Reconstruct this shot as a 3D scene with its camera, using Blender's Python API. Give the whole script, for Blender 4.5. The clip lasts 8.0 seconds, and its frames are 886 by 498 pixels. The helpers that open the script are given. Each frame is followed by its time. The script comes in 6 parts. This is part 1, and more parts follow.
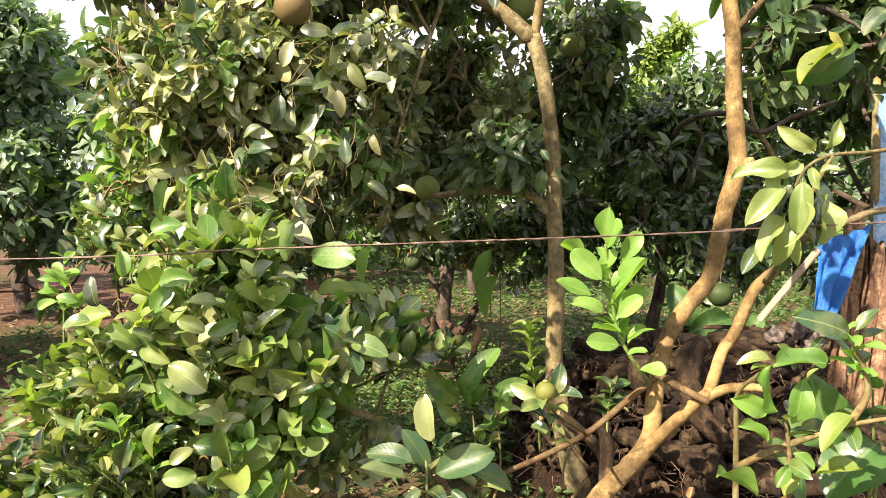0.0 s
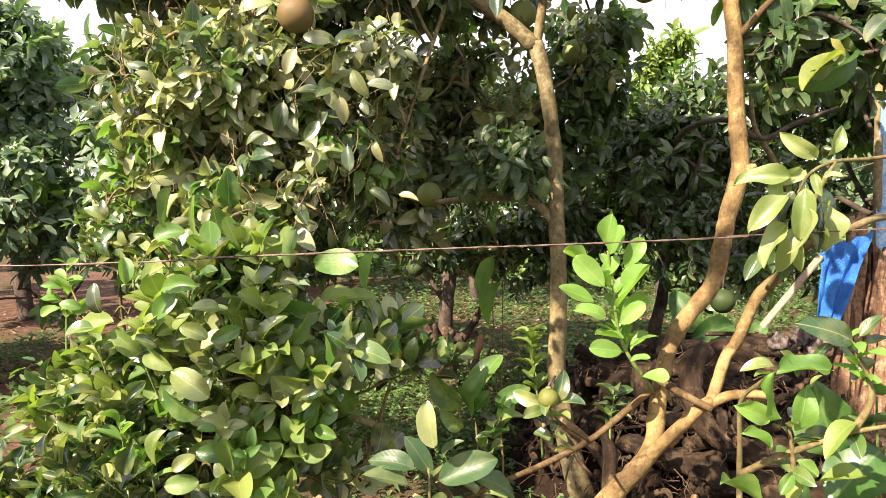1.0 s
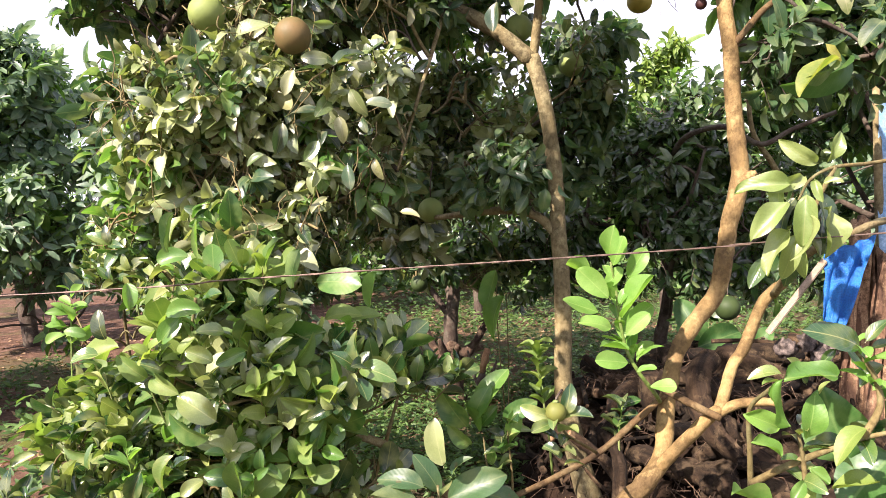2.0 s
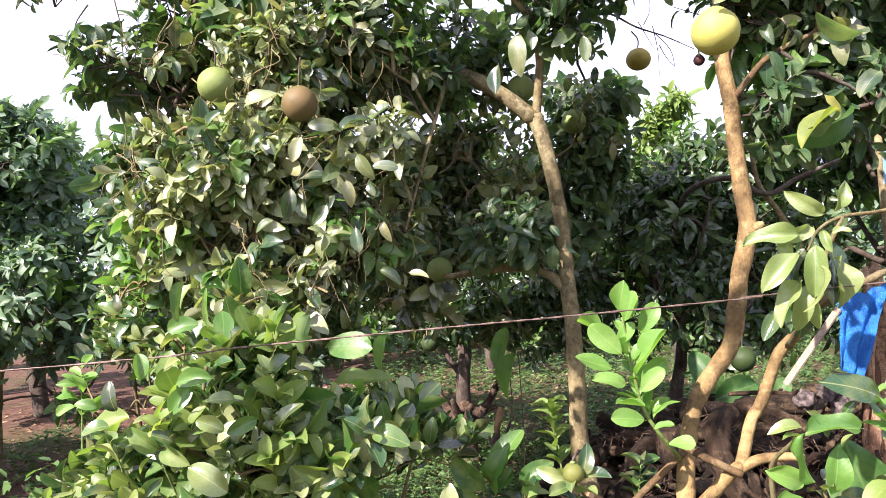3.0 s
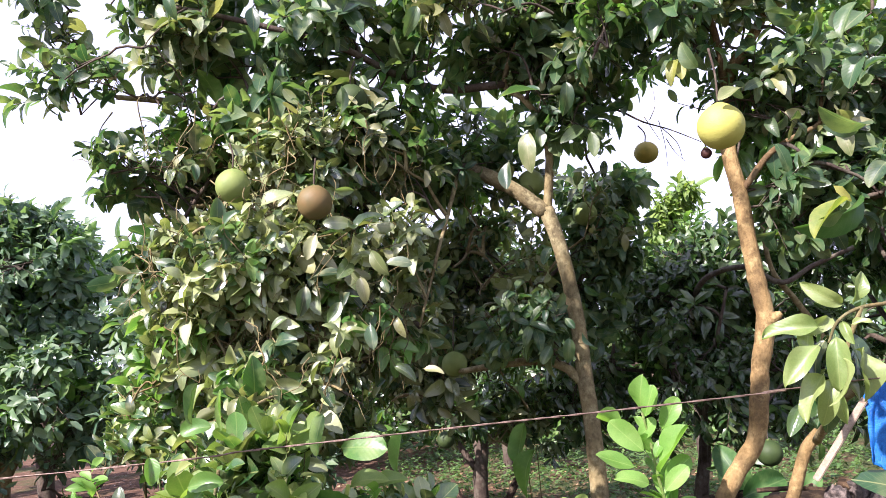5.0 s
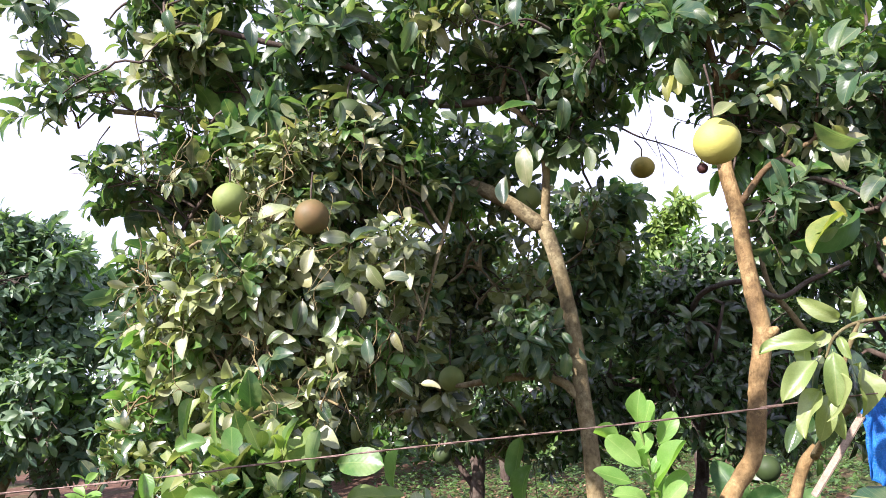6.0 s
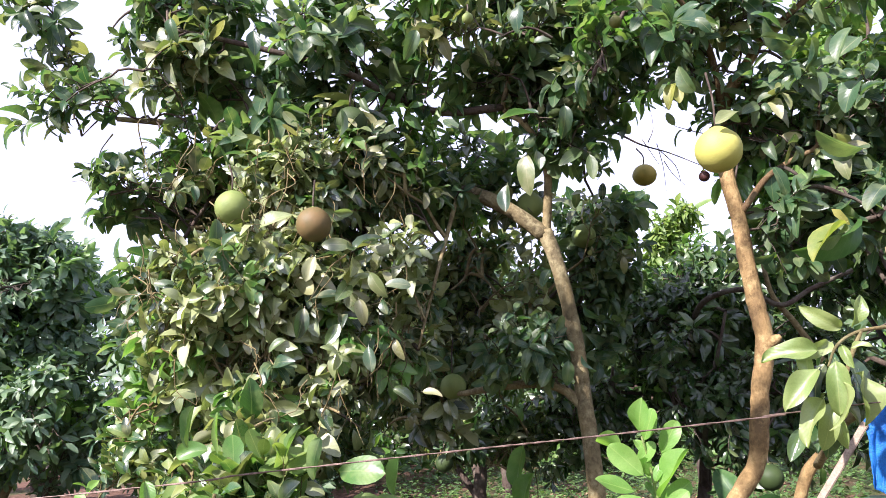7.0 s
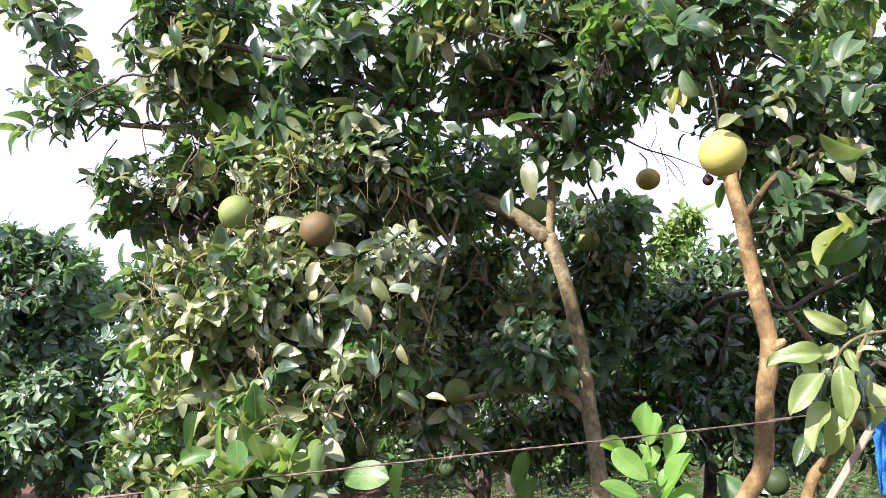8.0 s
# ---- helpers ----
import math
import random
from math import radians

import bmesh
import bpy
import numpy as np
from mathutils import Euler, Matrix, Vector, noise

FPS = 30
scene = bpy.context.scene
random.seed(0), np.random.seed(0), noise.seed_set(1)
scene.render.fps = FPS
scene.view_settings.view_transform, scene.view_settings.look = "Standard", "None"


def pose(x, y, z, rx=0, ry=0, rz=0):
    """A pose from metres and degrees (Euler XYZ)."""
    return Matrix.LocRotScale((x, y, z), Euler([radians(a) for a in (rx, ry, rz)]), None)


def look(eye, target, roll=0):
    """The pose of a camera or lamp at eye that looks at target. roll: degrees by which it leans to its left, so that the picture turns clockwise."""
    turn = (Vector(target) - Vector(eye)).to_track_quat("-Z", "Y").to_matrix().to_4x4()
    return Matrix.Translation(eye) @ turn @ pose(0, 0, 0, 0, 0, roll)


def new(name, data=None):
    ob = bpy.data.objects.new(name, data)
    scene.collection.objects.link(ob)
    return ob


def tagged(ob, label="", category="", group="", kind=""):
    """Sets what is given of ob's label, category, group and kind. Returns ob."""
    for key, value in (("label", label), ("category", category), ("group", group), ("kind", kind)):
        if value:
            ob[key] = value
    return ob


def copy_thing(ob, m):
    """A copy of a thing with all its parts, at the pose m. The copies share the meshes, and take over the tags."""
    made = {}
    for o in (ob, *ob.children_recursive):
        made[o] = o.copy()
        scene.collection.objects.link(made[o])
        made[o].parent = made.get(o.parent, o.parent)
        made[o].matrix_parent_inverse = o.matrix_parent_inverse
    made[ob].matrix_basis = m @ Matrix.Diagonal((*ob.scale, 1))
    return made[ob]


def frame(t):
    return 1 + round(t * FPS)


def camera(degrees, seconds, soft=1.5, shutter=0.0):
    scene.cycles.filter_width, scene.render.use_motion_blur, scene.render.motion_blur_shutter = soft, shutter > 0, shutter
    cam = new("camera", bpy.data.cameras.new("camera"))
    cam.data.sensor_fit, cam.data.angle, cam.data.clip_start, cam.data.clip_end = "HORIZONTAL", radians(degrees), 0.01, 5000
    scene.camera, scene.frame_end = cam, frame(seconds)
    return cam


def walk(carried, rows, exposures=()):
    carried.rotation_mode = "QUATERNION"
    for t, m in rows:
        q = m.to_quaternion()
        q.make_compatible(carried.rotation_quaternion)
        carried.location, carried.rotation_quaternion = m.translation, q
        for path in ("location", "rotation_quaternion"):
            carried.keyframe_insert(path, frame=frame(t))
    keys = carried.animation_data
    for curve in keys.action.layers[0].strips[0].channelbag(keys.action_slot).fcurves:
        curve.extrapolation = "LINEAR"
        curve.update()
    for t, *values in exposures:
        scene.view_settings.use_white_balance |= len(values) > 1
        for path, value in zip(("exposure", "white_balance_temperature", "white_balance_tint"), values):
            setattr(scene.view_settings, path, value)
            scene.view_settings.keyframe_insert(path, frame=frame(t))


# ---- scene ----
cam = camera(61.24, 8.0, soft=0.35)
PATH = [
    (0.0, pose(0.0008, -0.0003, 1.4995, 85.905, 0.004, 0.053)),
    (0.5, pose(-0.0010, 0.0000, 1.4990, 86.161, -0.040, 0.060)),
    (1.0, pose(-0.0009, -0.0010, 1.4994, 86.411, 0.030, 0.202)),
    (2.3, pose(-0.0003, -0.0017, 1.5112, 88.640, 2.220, 0.330)),
    (2.5, pose(-0.0002, -0.0019, 1.5133, 89.729, 2.487, 0.389)),
    (3.0, pose(0.0000, -0.0037, 1.5177, 91.865, 3.399, 1.008)),
    (3.5, pose(0.0008, -0.0080, 1.5247, 94.365, 4.089, 1.754)),
    (4.0, pose(-0.0001, -0.0082, 1.5279, 96.608, 4.224, 2.062)),
    (4.5, pose(-0.0007, -0.0076, 1.5320, 97.986, 4.216, 2.166)),
    (6.0, pose(-0.0005, -0.0060, 1.5330, 99.970, 4.147, 1.883)),
    (6.5, pose(-0.0010, -0.0070, 1.5335, 100.285, 4.075, 1.883)),
    (7.0, pose(0.0003, -0.0074, 1.5352, 100.522, 4.070, 2.023)),
    (7.5, pose(0.0000, -0.0069, 1.5350, 100.831, 4.139, 2.173)),
    (8.0, pose(0.0008, -0.0065, 1.5342, 100.912, 4.142, 2.325)),
]
walk(cam, PATH, exposures=[(0.0, 1.73, 6520, 23.5), (1.0, 1.73, 6450, 26.5), (2.5, 1.73, 5720, 31.5), (4.5, 1.67, 5480, 33.0), (8.0, 1.58, 5380, 32.0)])

# ---- light: low warm sun from behind the left shoulder, thin bright haze ----
SUN_TO = Vector((-0.515, -0.552, 0.656)).normalized()
world = bpy.data.worlds.new("sky")
scene.world = world
world.use_nodes = True
wn, wl = world.node_tree.nodes, world.node_tree.links
wn.clear()
sky = wn.new("ShaderNodeTexSky")
sky.sky_type = "NISHITA"
sky.sun_disc = False
sky.sun_elevation = math.asin(SUN_TO.z)
sky.sun_rotation = math.atan2(SUN_TO.x, SUN_TO.y)
sky.air_density, sky.dust_density, sky.ozone_density = 1.0, 0.8, 0.6
haze = wn.new("ShaderNodeHueSaturation")
haze.inputs["Saturation"].default_value = 0.13
haze.inputs["Value"].default_value = 1.02
wback = wn.new("ShaderNodeBackground")
wback.inputs["Strength"].default_value = 0.092
wout = wn.new("ShaderNodeOutputWorld")
wl.new(sky.outputs[0], haze.inputs["Color"])
veil = wn.new("ShaderNodeMix")
veil.data_type = "RGBA"
veil.inputs["Factor"].default_value = 0.5
veil.inputs[7].default_value = (5.2, 5.25, 5.3, 1)
wl.new(haze.outputs[0], veil.inputs[6])
wl.new(veil.outputs[2], wback.inputs["Color"])
wl.new(wback.outputs[0], wout.inputs["Surface"])
sun = new("sun", bpy.data.lights.new("sun", "SUN"))
sun.data.energy, sun.data.angle, sun.data.color = 5.0, radians(0.6), (1.0, 0.89, 0.66)
sun.rotation_euler = SUN_TO.to_track_quat("Z", "Y").to_euler()
sun.location = (-8, -8, 10)


# ---- materials ----
def nodes_of(name):
    m = bpy.data.materials.new(name)
    m.use_nodes = True
    return m, m.node_tree.nodes, m.node_tree.links, m.node_tree.nodes["Principled BSDF"]


def ramp(n, stops, interp="LINEAR"):
    r = n.new("ShaderNodeValToRGB")
    e = r.color_ramp
    e.interpolation = interp
    while len(e.elements) < len(stops):
        e.elements.new(0.5)
    for el, (p, c) in zip(e.elements, stops):
        el.position, el.color = p, (*c, 1)
    return r


def math_node(n, l, op, a, b=None, clamp=False):
    m = n.new("ShaderNodeMath")
    m.operation, m.use_clamp = op, clamp
    for i, v in enumerate((a, b)):
        if v is None:
            continue
        if isinstance(v, (int, float)):
            m.inputs[i].default_value = v
        else:
            l.new(v, m.inputs[i])
    return m.outputs[0]


def mix_colour(n, l, fac, a, b, mode="MIX"):
    m = n.new("ShaderNodeMix")
    m.data_type, m.blend_type = "RGBA", mode
    for sock, v in ((m.inputs["Factor"], fac), (m.inputs[6], a), (m.inputs[7], b)):
        if isinstance(v, (int, float)):
            sock.default_value = v
        elif isinstance(v, tuple):
            sock.default_value = (*v, 1)
        else:
            l.new(v, sock)
    return m.outputs[2]


def noise_tex(n, l, scale, detail=4.0, rough=0.6, vec=None, coord="Object"):
    t = n.new("ShaderNodeTexNoise")
    t.inputs["Scale"].default_value, t.inputs["Detail"].default_value = scale, detail
    t.inputs["Roughness"].default_value = rough
    if vec is None:
        c = n.new("ShaderNodeTexCoord")
        vec = c.outputs[coord]
    l.new(vec, t.inputs["Vector"])
    return t.outputs[0]


def bump(n, l, bsdf, height, strength, distance):
    b = n.new("ShaderNodeBump")
    b.inputs["Strength"].default_value, b.inputs["Distance"].default_value = strength, distance
    l.new(height, b.inputs["Height"])
    l.new(b.outputs[0], bsdf.inputs["Normal"])


def leaf_material(name, tones, pale, through_light=0.28, gloss=0.34, mottle=0.45, shine=0.5, scorch=0.5):
    """A citrus leaf: tone per leaf, yellowing between the veins, midrib, brown scars, gloss that differs from leaf to leaf."""
    m, n, l, b = nodes_of(name)
    geo, info = n.new("ShaderNodeNewGeometry"), n.new("ShaderNodeObjectInfo")
    r = math_node(n, l, "FRACT", math_node(n, l, "ADD", geo.outputs["Random Per Island"], info.outputs["Random"]))
    r2 = math_node(n, l, "FRACT", math_node(n, l, "MULTIPLY", r, 17.3))
    k = len(tones) - 1
    tone = ramp(n, [(i / k, c) for i, c in enumerate(tones)])
    l.new(r, tone.inputs[0])
    uv = n.new("ShaderNodeUVMap")
    sep = n.new("ShaderNodeSeparateXYZ")
    l.new(uv.outputs[0], sep.inputs[0])
    off = math_node(n, l, "ABSOLUTE", math_node(n, l, "SUBTRACT", sep.outputs[0], 0.5))
    blotch = noise_tex(n, l, 17, 2, 0.5, geo.outputs["Position"])
    bl = ramp(n, [(0.44, (0, 0, 0)), (0.66, (1, 1, 1))])
    l.new(blotch, bl.inputs[0])
    sick = math_node(n, l, "MULTIPLY", bl.outputs[0], math_node(n, l, "MULTIPLY", math_node(n, l, "ADD", r2, 0.35), mottle))
    c1 = mix_colour(n, l, sick, tone.outputs[0], pale)
    rib = ramp(n, [(0.01, (1, 1, 1)), (0.03, (0, 0, 0))])
    l.new(off, rib.inputs[0])
    c2 = mix_colour(n, l, math_node(n, l, "MULTIPLY", rib.outputs[0], 0.35), c1, pale)
    scar = ramp(n, [(0.7, (0, 0, 0)), (0.76, (1, 1, 1))])
    l.new(noise_tex(n, l, 30, 2, 0.5, geo.outputs["Position"]), scar.inputs[0])
    c2 = mix_colour(n, l, math_node(n, l, "MULTIPLY", scar.outputs[0], scorch), c2, (0.13, 0.085, 0.035))
    line = ramp(n, [(0.86, (0, 0, 0)), (0.98, (1, 1, 1))])
    ribs = math_node(n, l, "SINE", math_node(n, l, "SUBTRACT", math_node(n, l, "MULTIPLY", sep.outputs[1], 56.0), math_node(n, l, "MULTIPLY", off, 40.0)))
    l.new(ribs, line.inputs[0])
    c2 = mix_colour(n, l, math_node(n, l, "MULTIPLY", line.outputs[0], 0.06), c2, pale)
    fine = noise_tex(n, l, 260, 2, 0.5, geo.outputs["Position"])
    fr = ramp(n, [(0.3, (0.92, 0.92, 0.92)), (0.7, (1.05, 1.05, 1.05))])
    l.new(fine, fr.inputs[0])
    c3 = mix_colour(n, l, 1.0, c2, fr.outputs[0], "MULTIPLY")
    l.new(c3, b.inputs["Base Color"])
    rr = math_node(n, l, "ADD", math_node(n, l, "MULTIPLY", blotch, 0.2), math_node(n, l, "MULTIPLY", r2, 0.24))
    l.new(math_node(n, l, "ADD", rr, gloss - 0.12), b.inputs["Roughness"])
    b.inputs["Specular IOR Level"].default_value = shine
    h = math_node(n, l, "ADD", math_node(n, l, "MULTIPLY", ribs, 0.045), math_node(n, l, "MULTIPLY", blotch, 2.2))
    bump(n, l, b, h, 0.5, 0.003)
    tr = n.new("ShaderNodeBsdfTranslucent")
    lit = mix_colour(n, l, 1.0, c3, (2.15, 2.3, 1.0), "MULTIPLY")
    l.new(lit, tr.inputs["Color"])
    mx = n.new("ShaderNodeMixShader")
    mx.inputs[0].default_value = through_light
    l.new(b.outputs[0], mx.inputs[1])
    l.new(tr.outputs[0], mx.inputs[2])
    l.new(mx.outputs[0], n["Material Output"].inputs["Surface"])
    return m


def bark_material(name, a, c, lichen, scale=14.0, depth=0.006, vary=0.0, along=False, stretch=0.6):
    m, n, l, b = nodes_of(name)
    tc = n.new("ShaderNodeTexCoord")
    mp = n.new("ShaderNodeMapping")
    mp.inputs["Scale"].default_value = (1, 1, stretch)
    l.new(tc.outputs["UV" if along else "Object"], mp.inputs["Vector"])
    big = noise_tex(n, l, scale * 0.45, 4, 0.6, mp.outputs[0])
    fine = noise_tex(n, l, scale * 6, 6, 0.7, mp.outputs[0])
    base = ramp(n, [(0.36, a), (0.62, c)])
    l.new(big, base.inputs[0])
    patch = ramp(n, [(0.5, (0, 0, 0)), (0.6, (1, 1, 1))])
    l.new(noise_tex(n, l, scale * 0.8, 6, 0.7), patch.inputs[0])
    col = mix_colour(n, l, math_node(n, l, "MULTIPLY", patch.outputs[0], 0.75), base.outputs[0], lichen)
    dirt = ramp(n, [(0.36, (0.62, 0.6, 0.56)), (0.52, (1, 1, 1))])
    l.new(noise_tex(n, l, scale * 2.2, 5, 0.7), dirt.inputs[0])
    col = mix_colour(n, l, 1.0, col, dirt.outputs[0], "MULTIPLY")
    grain = ramp(n, [(0.3, (0.74, 0.72, 0.7)), (0.5, (0.97, 0.97, 0.97)), (0.7, (1.12, 1.12, 1.12))])
    l.new(fine, grain.inputs[0])
    info = n.new("ShaderNodeObjectInfo")
    each = ramp(n, [(0.0, (1 - vary, 1 - vary, 1 - vary)), (1.0, (1 + vary, 1 + 0.9 * vary, 1 + 0.8 * vary))])
    l.new(info.outputs["Random"], each.inputs[0])
    col = mix_colour(n, l, 1.0, col, each.outputs[0], "MULTIPLY")
    l.new(mix_colour(n, l, 1.0, col, grain.outputs[0], "MULTIPLY"), b.inputs["Base Color"])
    b.inputs["Roughness"].default_value = 0.82
    b.inputs["Specular IOR Level"].default_value = 0.25
    bump(n, l, b, math_node(n, l, "ADD", fine, math_node(n, l, "MULTIPLY", big, 0.8)), 1.0, depth)
    return m


def rough_material(name, stops, scale, rough=0.85, depth=0.004, fine_scale=8.0, metal=0.0):
    m, n, l, b = nodes_of(name)
    a = noise_tex(n, l, scale, 5, 0.65)
    f = noise_tex(n, l, scale * fine_scale, 4, 0.65)
    r = ramp(n, stops)
    l.new(a, r.inputs[0])
    g = ramp(n, [(0.3, (0.7, 0.7, 0.7)), (0.7, (1.12, 1.12, 1.12))])
    l.new(f, g.inputs[0])
    l.new(mix_colour(n, l, 1.0, r.outputs[0], g.outputs[0], "MULTIPLY"), b.inputs["Base Color"])
    b.inputs["Roughness"].default_value, b.inputs["Metallic"].default_value = rough, metal
    b.inputs["Specular IOR Level"].default_value = 0.12 if rough > 0.72 else 0.5
    bump(n, l, b, math_node(n, l, "ADD", a, f), 0.6, depth)
    return m


def fruit_material(name, a, c, warm):
    m, n, l, b = nodes_of(name)
    info = n.new("ShaderNodeObjectInfo")
    big = noise_tex(n, l, 9, 4, 0.6)
    r = ramp(n, [(0.32, a), (0.68, c)])
    l.new(big, r.inputs[0])
    spot = ramp(n, [(0.6, (0, 0, 0)), (0.72, (1, 1, 1))])
    l.new(noise_tex(n, l, 22, 5, 0.7), spot.inputs[0])
    col = mix_colour(n, l, math_node(n, l, "MULTIPLY", spot.outputs[0], 0.45), r.outputs[0], warm)
    l.new(col, b.inputs["Base Color"])
    b.inputs["Roughness"].default_value = 0.6
    b.inputs["Specular IOR Level"].default_value = 0.3
    v = n.new("ShaderNodeTexVoronoi")
    v.inputs["Scale"].default_value = 300
    tc = n.new("ShaderNodeTexCoord")
    l.new(tc.outputs["Object"], v.inputs["Vector"])
    bump(n, l, b, math_node(n, l, "ADD", v.outputs["Distance"], math_node(n, l, "MULTIPLY", big, 1.5)), 0.5, 0.001)
    return m


def ground_material():
    m, n, l, b = nodes_of("orchard_soil")
    tc = n.new("ShaderNodeTexCoord")
    big = noise_tex(n, l, 0.55, 5, 0.6)
    mid = noise_tex(n, l, 7, 6, 0.7)
    fine = noise_tex(n, l, 75, 5, 0.7)
    soil = ramp(n, [(0.3, (0.05, 0.03, 0.02)), (0.5, (0.125, 0.07, 0.045)), (0.72, (0.24, 0.14, 0.095))])
    l.new(mid, soil.inputs[0])
    green = ramp(n, [(0.42, (0.03, 0.048, 0.014)), (0.62, (0.085, 0.13, 0.035))])
    l.new(fine, green.inputs[0])
    where = ramp(n, [(0.5, (0, 0, 0)), (0.6, (1, 1, 1))])
    l.new(big, where.inputs[0])
    sx = n.new("ShaderNodeSeparateXYZ")
    geo = n.new("ShaderNodeNewGeometry")
    l.new(geo.outputs["Position"], sx.inputs[0])
    grassy = math_node(n, l, "ADD", math_node(n, l, "MULTIPLY", sx.outputs[0], 0.35), 0.6, True)
    patchy = ramp(n, [(0.40, (0.1, 0.1, 0.1)), (0.56, (1, 1, 1))])
    l.new(noise_tex(n, l, 1.1, 6, 0.7), patchy.inputs[0])
    cover = math_node(n, l, "MAXIMUM", math_node(n, l, "MULTIPLY", where.outputs[0], 0.6), math_node(n, l, "MULTIPLY", grassy, math_node(n, l, "MULTIPLY", patchy.outputs[0], 0.85)))
    c = mix_colour(n, l, cover, soil.outputs[0], green.outputs[0])
    g = ramp(n, [(0.3, (0.6, 0.6, 0.6)), (0.7, (1.2, 1.2, 1.2))])
    l.new(fine, g.inputs[0])
    l.new(mix_colour(n, l, 1.0, c, g.outputs[0], "MULTIPLY"), b.inputs["Base Color"])
    b.inputs["Roughness"].default_value = 0.95
    b.inputs["Specular IOR Level"].default_value = 0.15
    bump(n, l, b, math_node(n, l, "ADD", math_node(n, l, "MULTIPLY", mid, 2.0), fine), 0.8, 0.02)
    return m


# the palest tones of the ramp carry the brightness of sunlit leaves
LEAF_OLD = leaf_material("citrus_leaf_mature", [(0.012, 0.032, 0.013), (0.028, 0.066, 0.022), (0.08, 0.13, 0.038), (0.15, 0.185, 0.06), (0.25, 0.25, 0.11), (0.15, 0.175, 0.06), (0.05, 0.1, 0.032), (0.016, 0.042, 0.017)], (0.34, 0.33, 0.18), 0.22, 0.26, 0.4, 1.0)
# pale from dust, and from sunlight put into the leaf colour
LEAF_DUSTY_LIT = leaf_material("citrus_leaf_dusty_lit", [(0.115, 0.165, 0.055), (0.195, 0.24, 0.09), (0.26, 0.295, 0.125), (0.16, 0.2, 0.07)], (0.37, 0.39, 0.2), 0.2, 0.25, 0.4, 1.0, 0.3)
LEAF_FRESH = leaf_material("citrus_leaf_fresh", [(0.045, 0.115, 0.024), (0.075, 0.17, 0.03), (0.11, 0.22, 0.042)], (0.26, 0.34, 0.1), 0.34, 0.3, 0.45, 0.6, 0.3)
# extra blue in these tones stands for sky haze and reflection
LEAF_SKY_TINT = leaf_material("citrus_leaf_upper_sky_tint", [(0.016, 0.044, 0.022), (0.03, 0.078, 0.034), (0.057, 0.122, 0.043), (0.039, 0.085, 0.042), (0.105, 0.155, 0.06), (0.024, 0.06, 0.031)], (0.24, 0.28, 0.12), 0.38, 0.34, 0.4, 0.6)
LEAF_SHRUB = leaf_material("citrus_leaf_shrub", [(0.01, 0.034, 0.012), (0.026, 0.078, 0.018), (0.06, 0.14, 0.026), (0.21, 0.25, 0.075), (0.075, 0.15, 0.032), (0.018, 0.056, 0.018), (0.008, 0.03, 0.013), (0.03, 0.085, 0.022)], (0.40, 0.40, 0.15), 0.24, 0.2, 0.35, 1.0, 0.3)
LEAF_YOUNG = leaf_material("citrus_leaf_young", [(0.09, 0.20, 0.03), (0.13, 0.27, 0.04), (0.17, 0.31, 0.06)], (0.30, 0.42, 0.12), 0.36, 0.38, 0.2, 0.5, 0.1)
# bluish haze of distance is put into these leaf tones
LEAF_HAZED = leaf_material("citrus_leaf_far_hazed", [(0.022, 0.058, 0.036), (0.058, 0.122, 0.067), (0.118, 0.192, 0.09), (0.048, 0.105, 0.062)], (0.2, 0.26, 0.13), 0.28, 0.36, 0.4, 0.7)
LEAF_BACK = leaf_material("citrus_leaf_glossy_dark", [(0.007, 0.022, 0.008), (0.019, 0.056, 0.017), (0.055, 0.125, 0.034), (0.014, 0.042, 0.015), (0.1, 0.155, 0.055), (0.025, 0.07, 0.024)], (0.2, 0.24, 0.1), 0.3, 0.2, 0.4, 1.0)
LEAF_PALE = leaf_material("citrus_leaf_pale", [(0.13, 0.2, 0.05), (0.19, 0.25, 0.075), (0.25, 0.29, 0.11)], (0.32, 0.36, 0.14), 0.3, 0.3, 0.3, 0.8, 0.15)
LEAF_LIME = leaf_material("citrus_leaf_sunny", [(0.08, 0.15, 0.03), (0.13, 0.21, 0.04), (0.19, 0.25, 0.05)], (0.3, 0.34, 0.1), 0.35, 0.4, 0.3, 0.5, 0.2)
LEAF_DRY = leaf_material("dry_leaf", [(0.10, 0.055, 0.03), (0.2, 0.12, 0.06), (0.32, 0.2, 0.11), (0.15, 0.08, 0.05)], (0.4, 0.3, 0.18), 0.1, 0.7, 0.4)
LEAF_YELLOW = leaf_material("yellowing_leaf", [(0.16, 0.19, 0.035), (0.22, 0.23, 0.045), (0.13, 0.18, 0.03)], (0.36, 0.34, 0.08), 0.35, 0.4, 0.4)
LEAF_WEED = leaf_material("weed_leaf", [(0.025, 0.06, 0.014), (0.05, 0.11, 0.024), (0.1, 0.18, 0.036)], (0.2, 0.3, 0.1), 0.25, 0.5, 0.2)
LEAF_BROAD = leaf_material("broad_leaf", [(0.035, 0.10, 0.02), (0.055, 0.145, 0.03)], (0.18, 0.28, 0.09), 0.3, 0.36, 0.3)
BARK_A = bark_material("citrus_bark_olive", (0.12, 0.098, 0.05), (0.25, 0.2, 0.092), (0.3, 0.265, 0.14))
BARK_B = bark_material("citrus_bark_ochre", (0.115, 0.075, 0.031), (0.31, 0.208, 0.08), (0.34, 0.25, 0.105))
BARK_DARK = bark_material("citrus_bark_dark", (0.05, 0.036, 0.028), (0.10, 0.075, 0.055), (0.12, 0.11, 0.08))
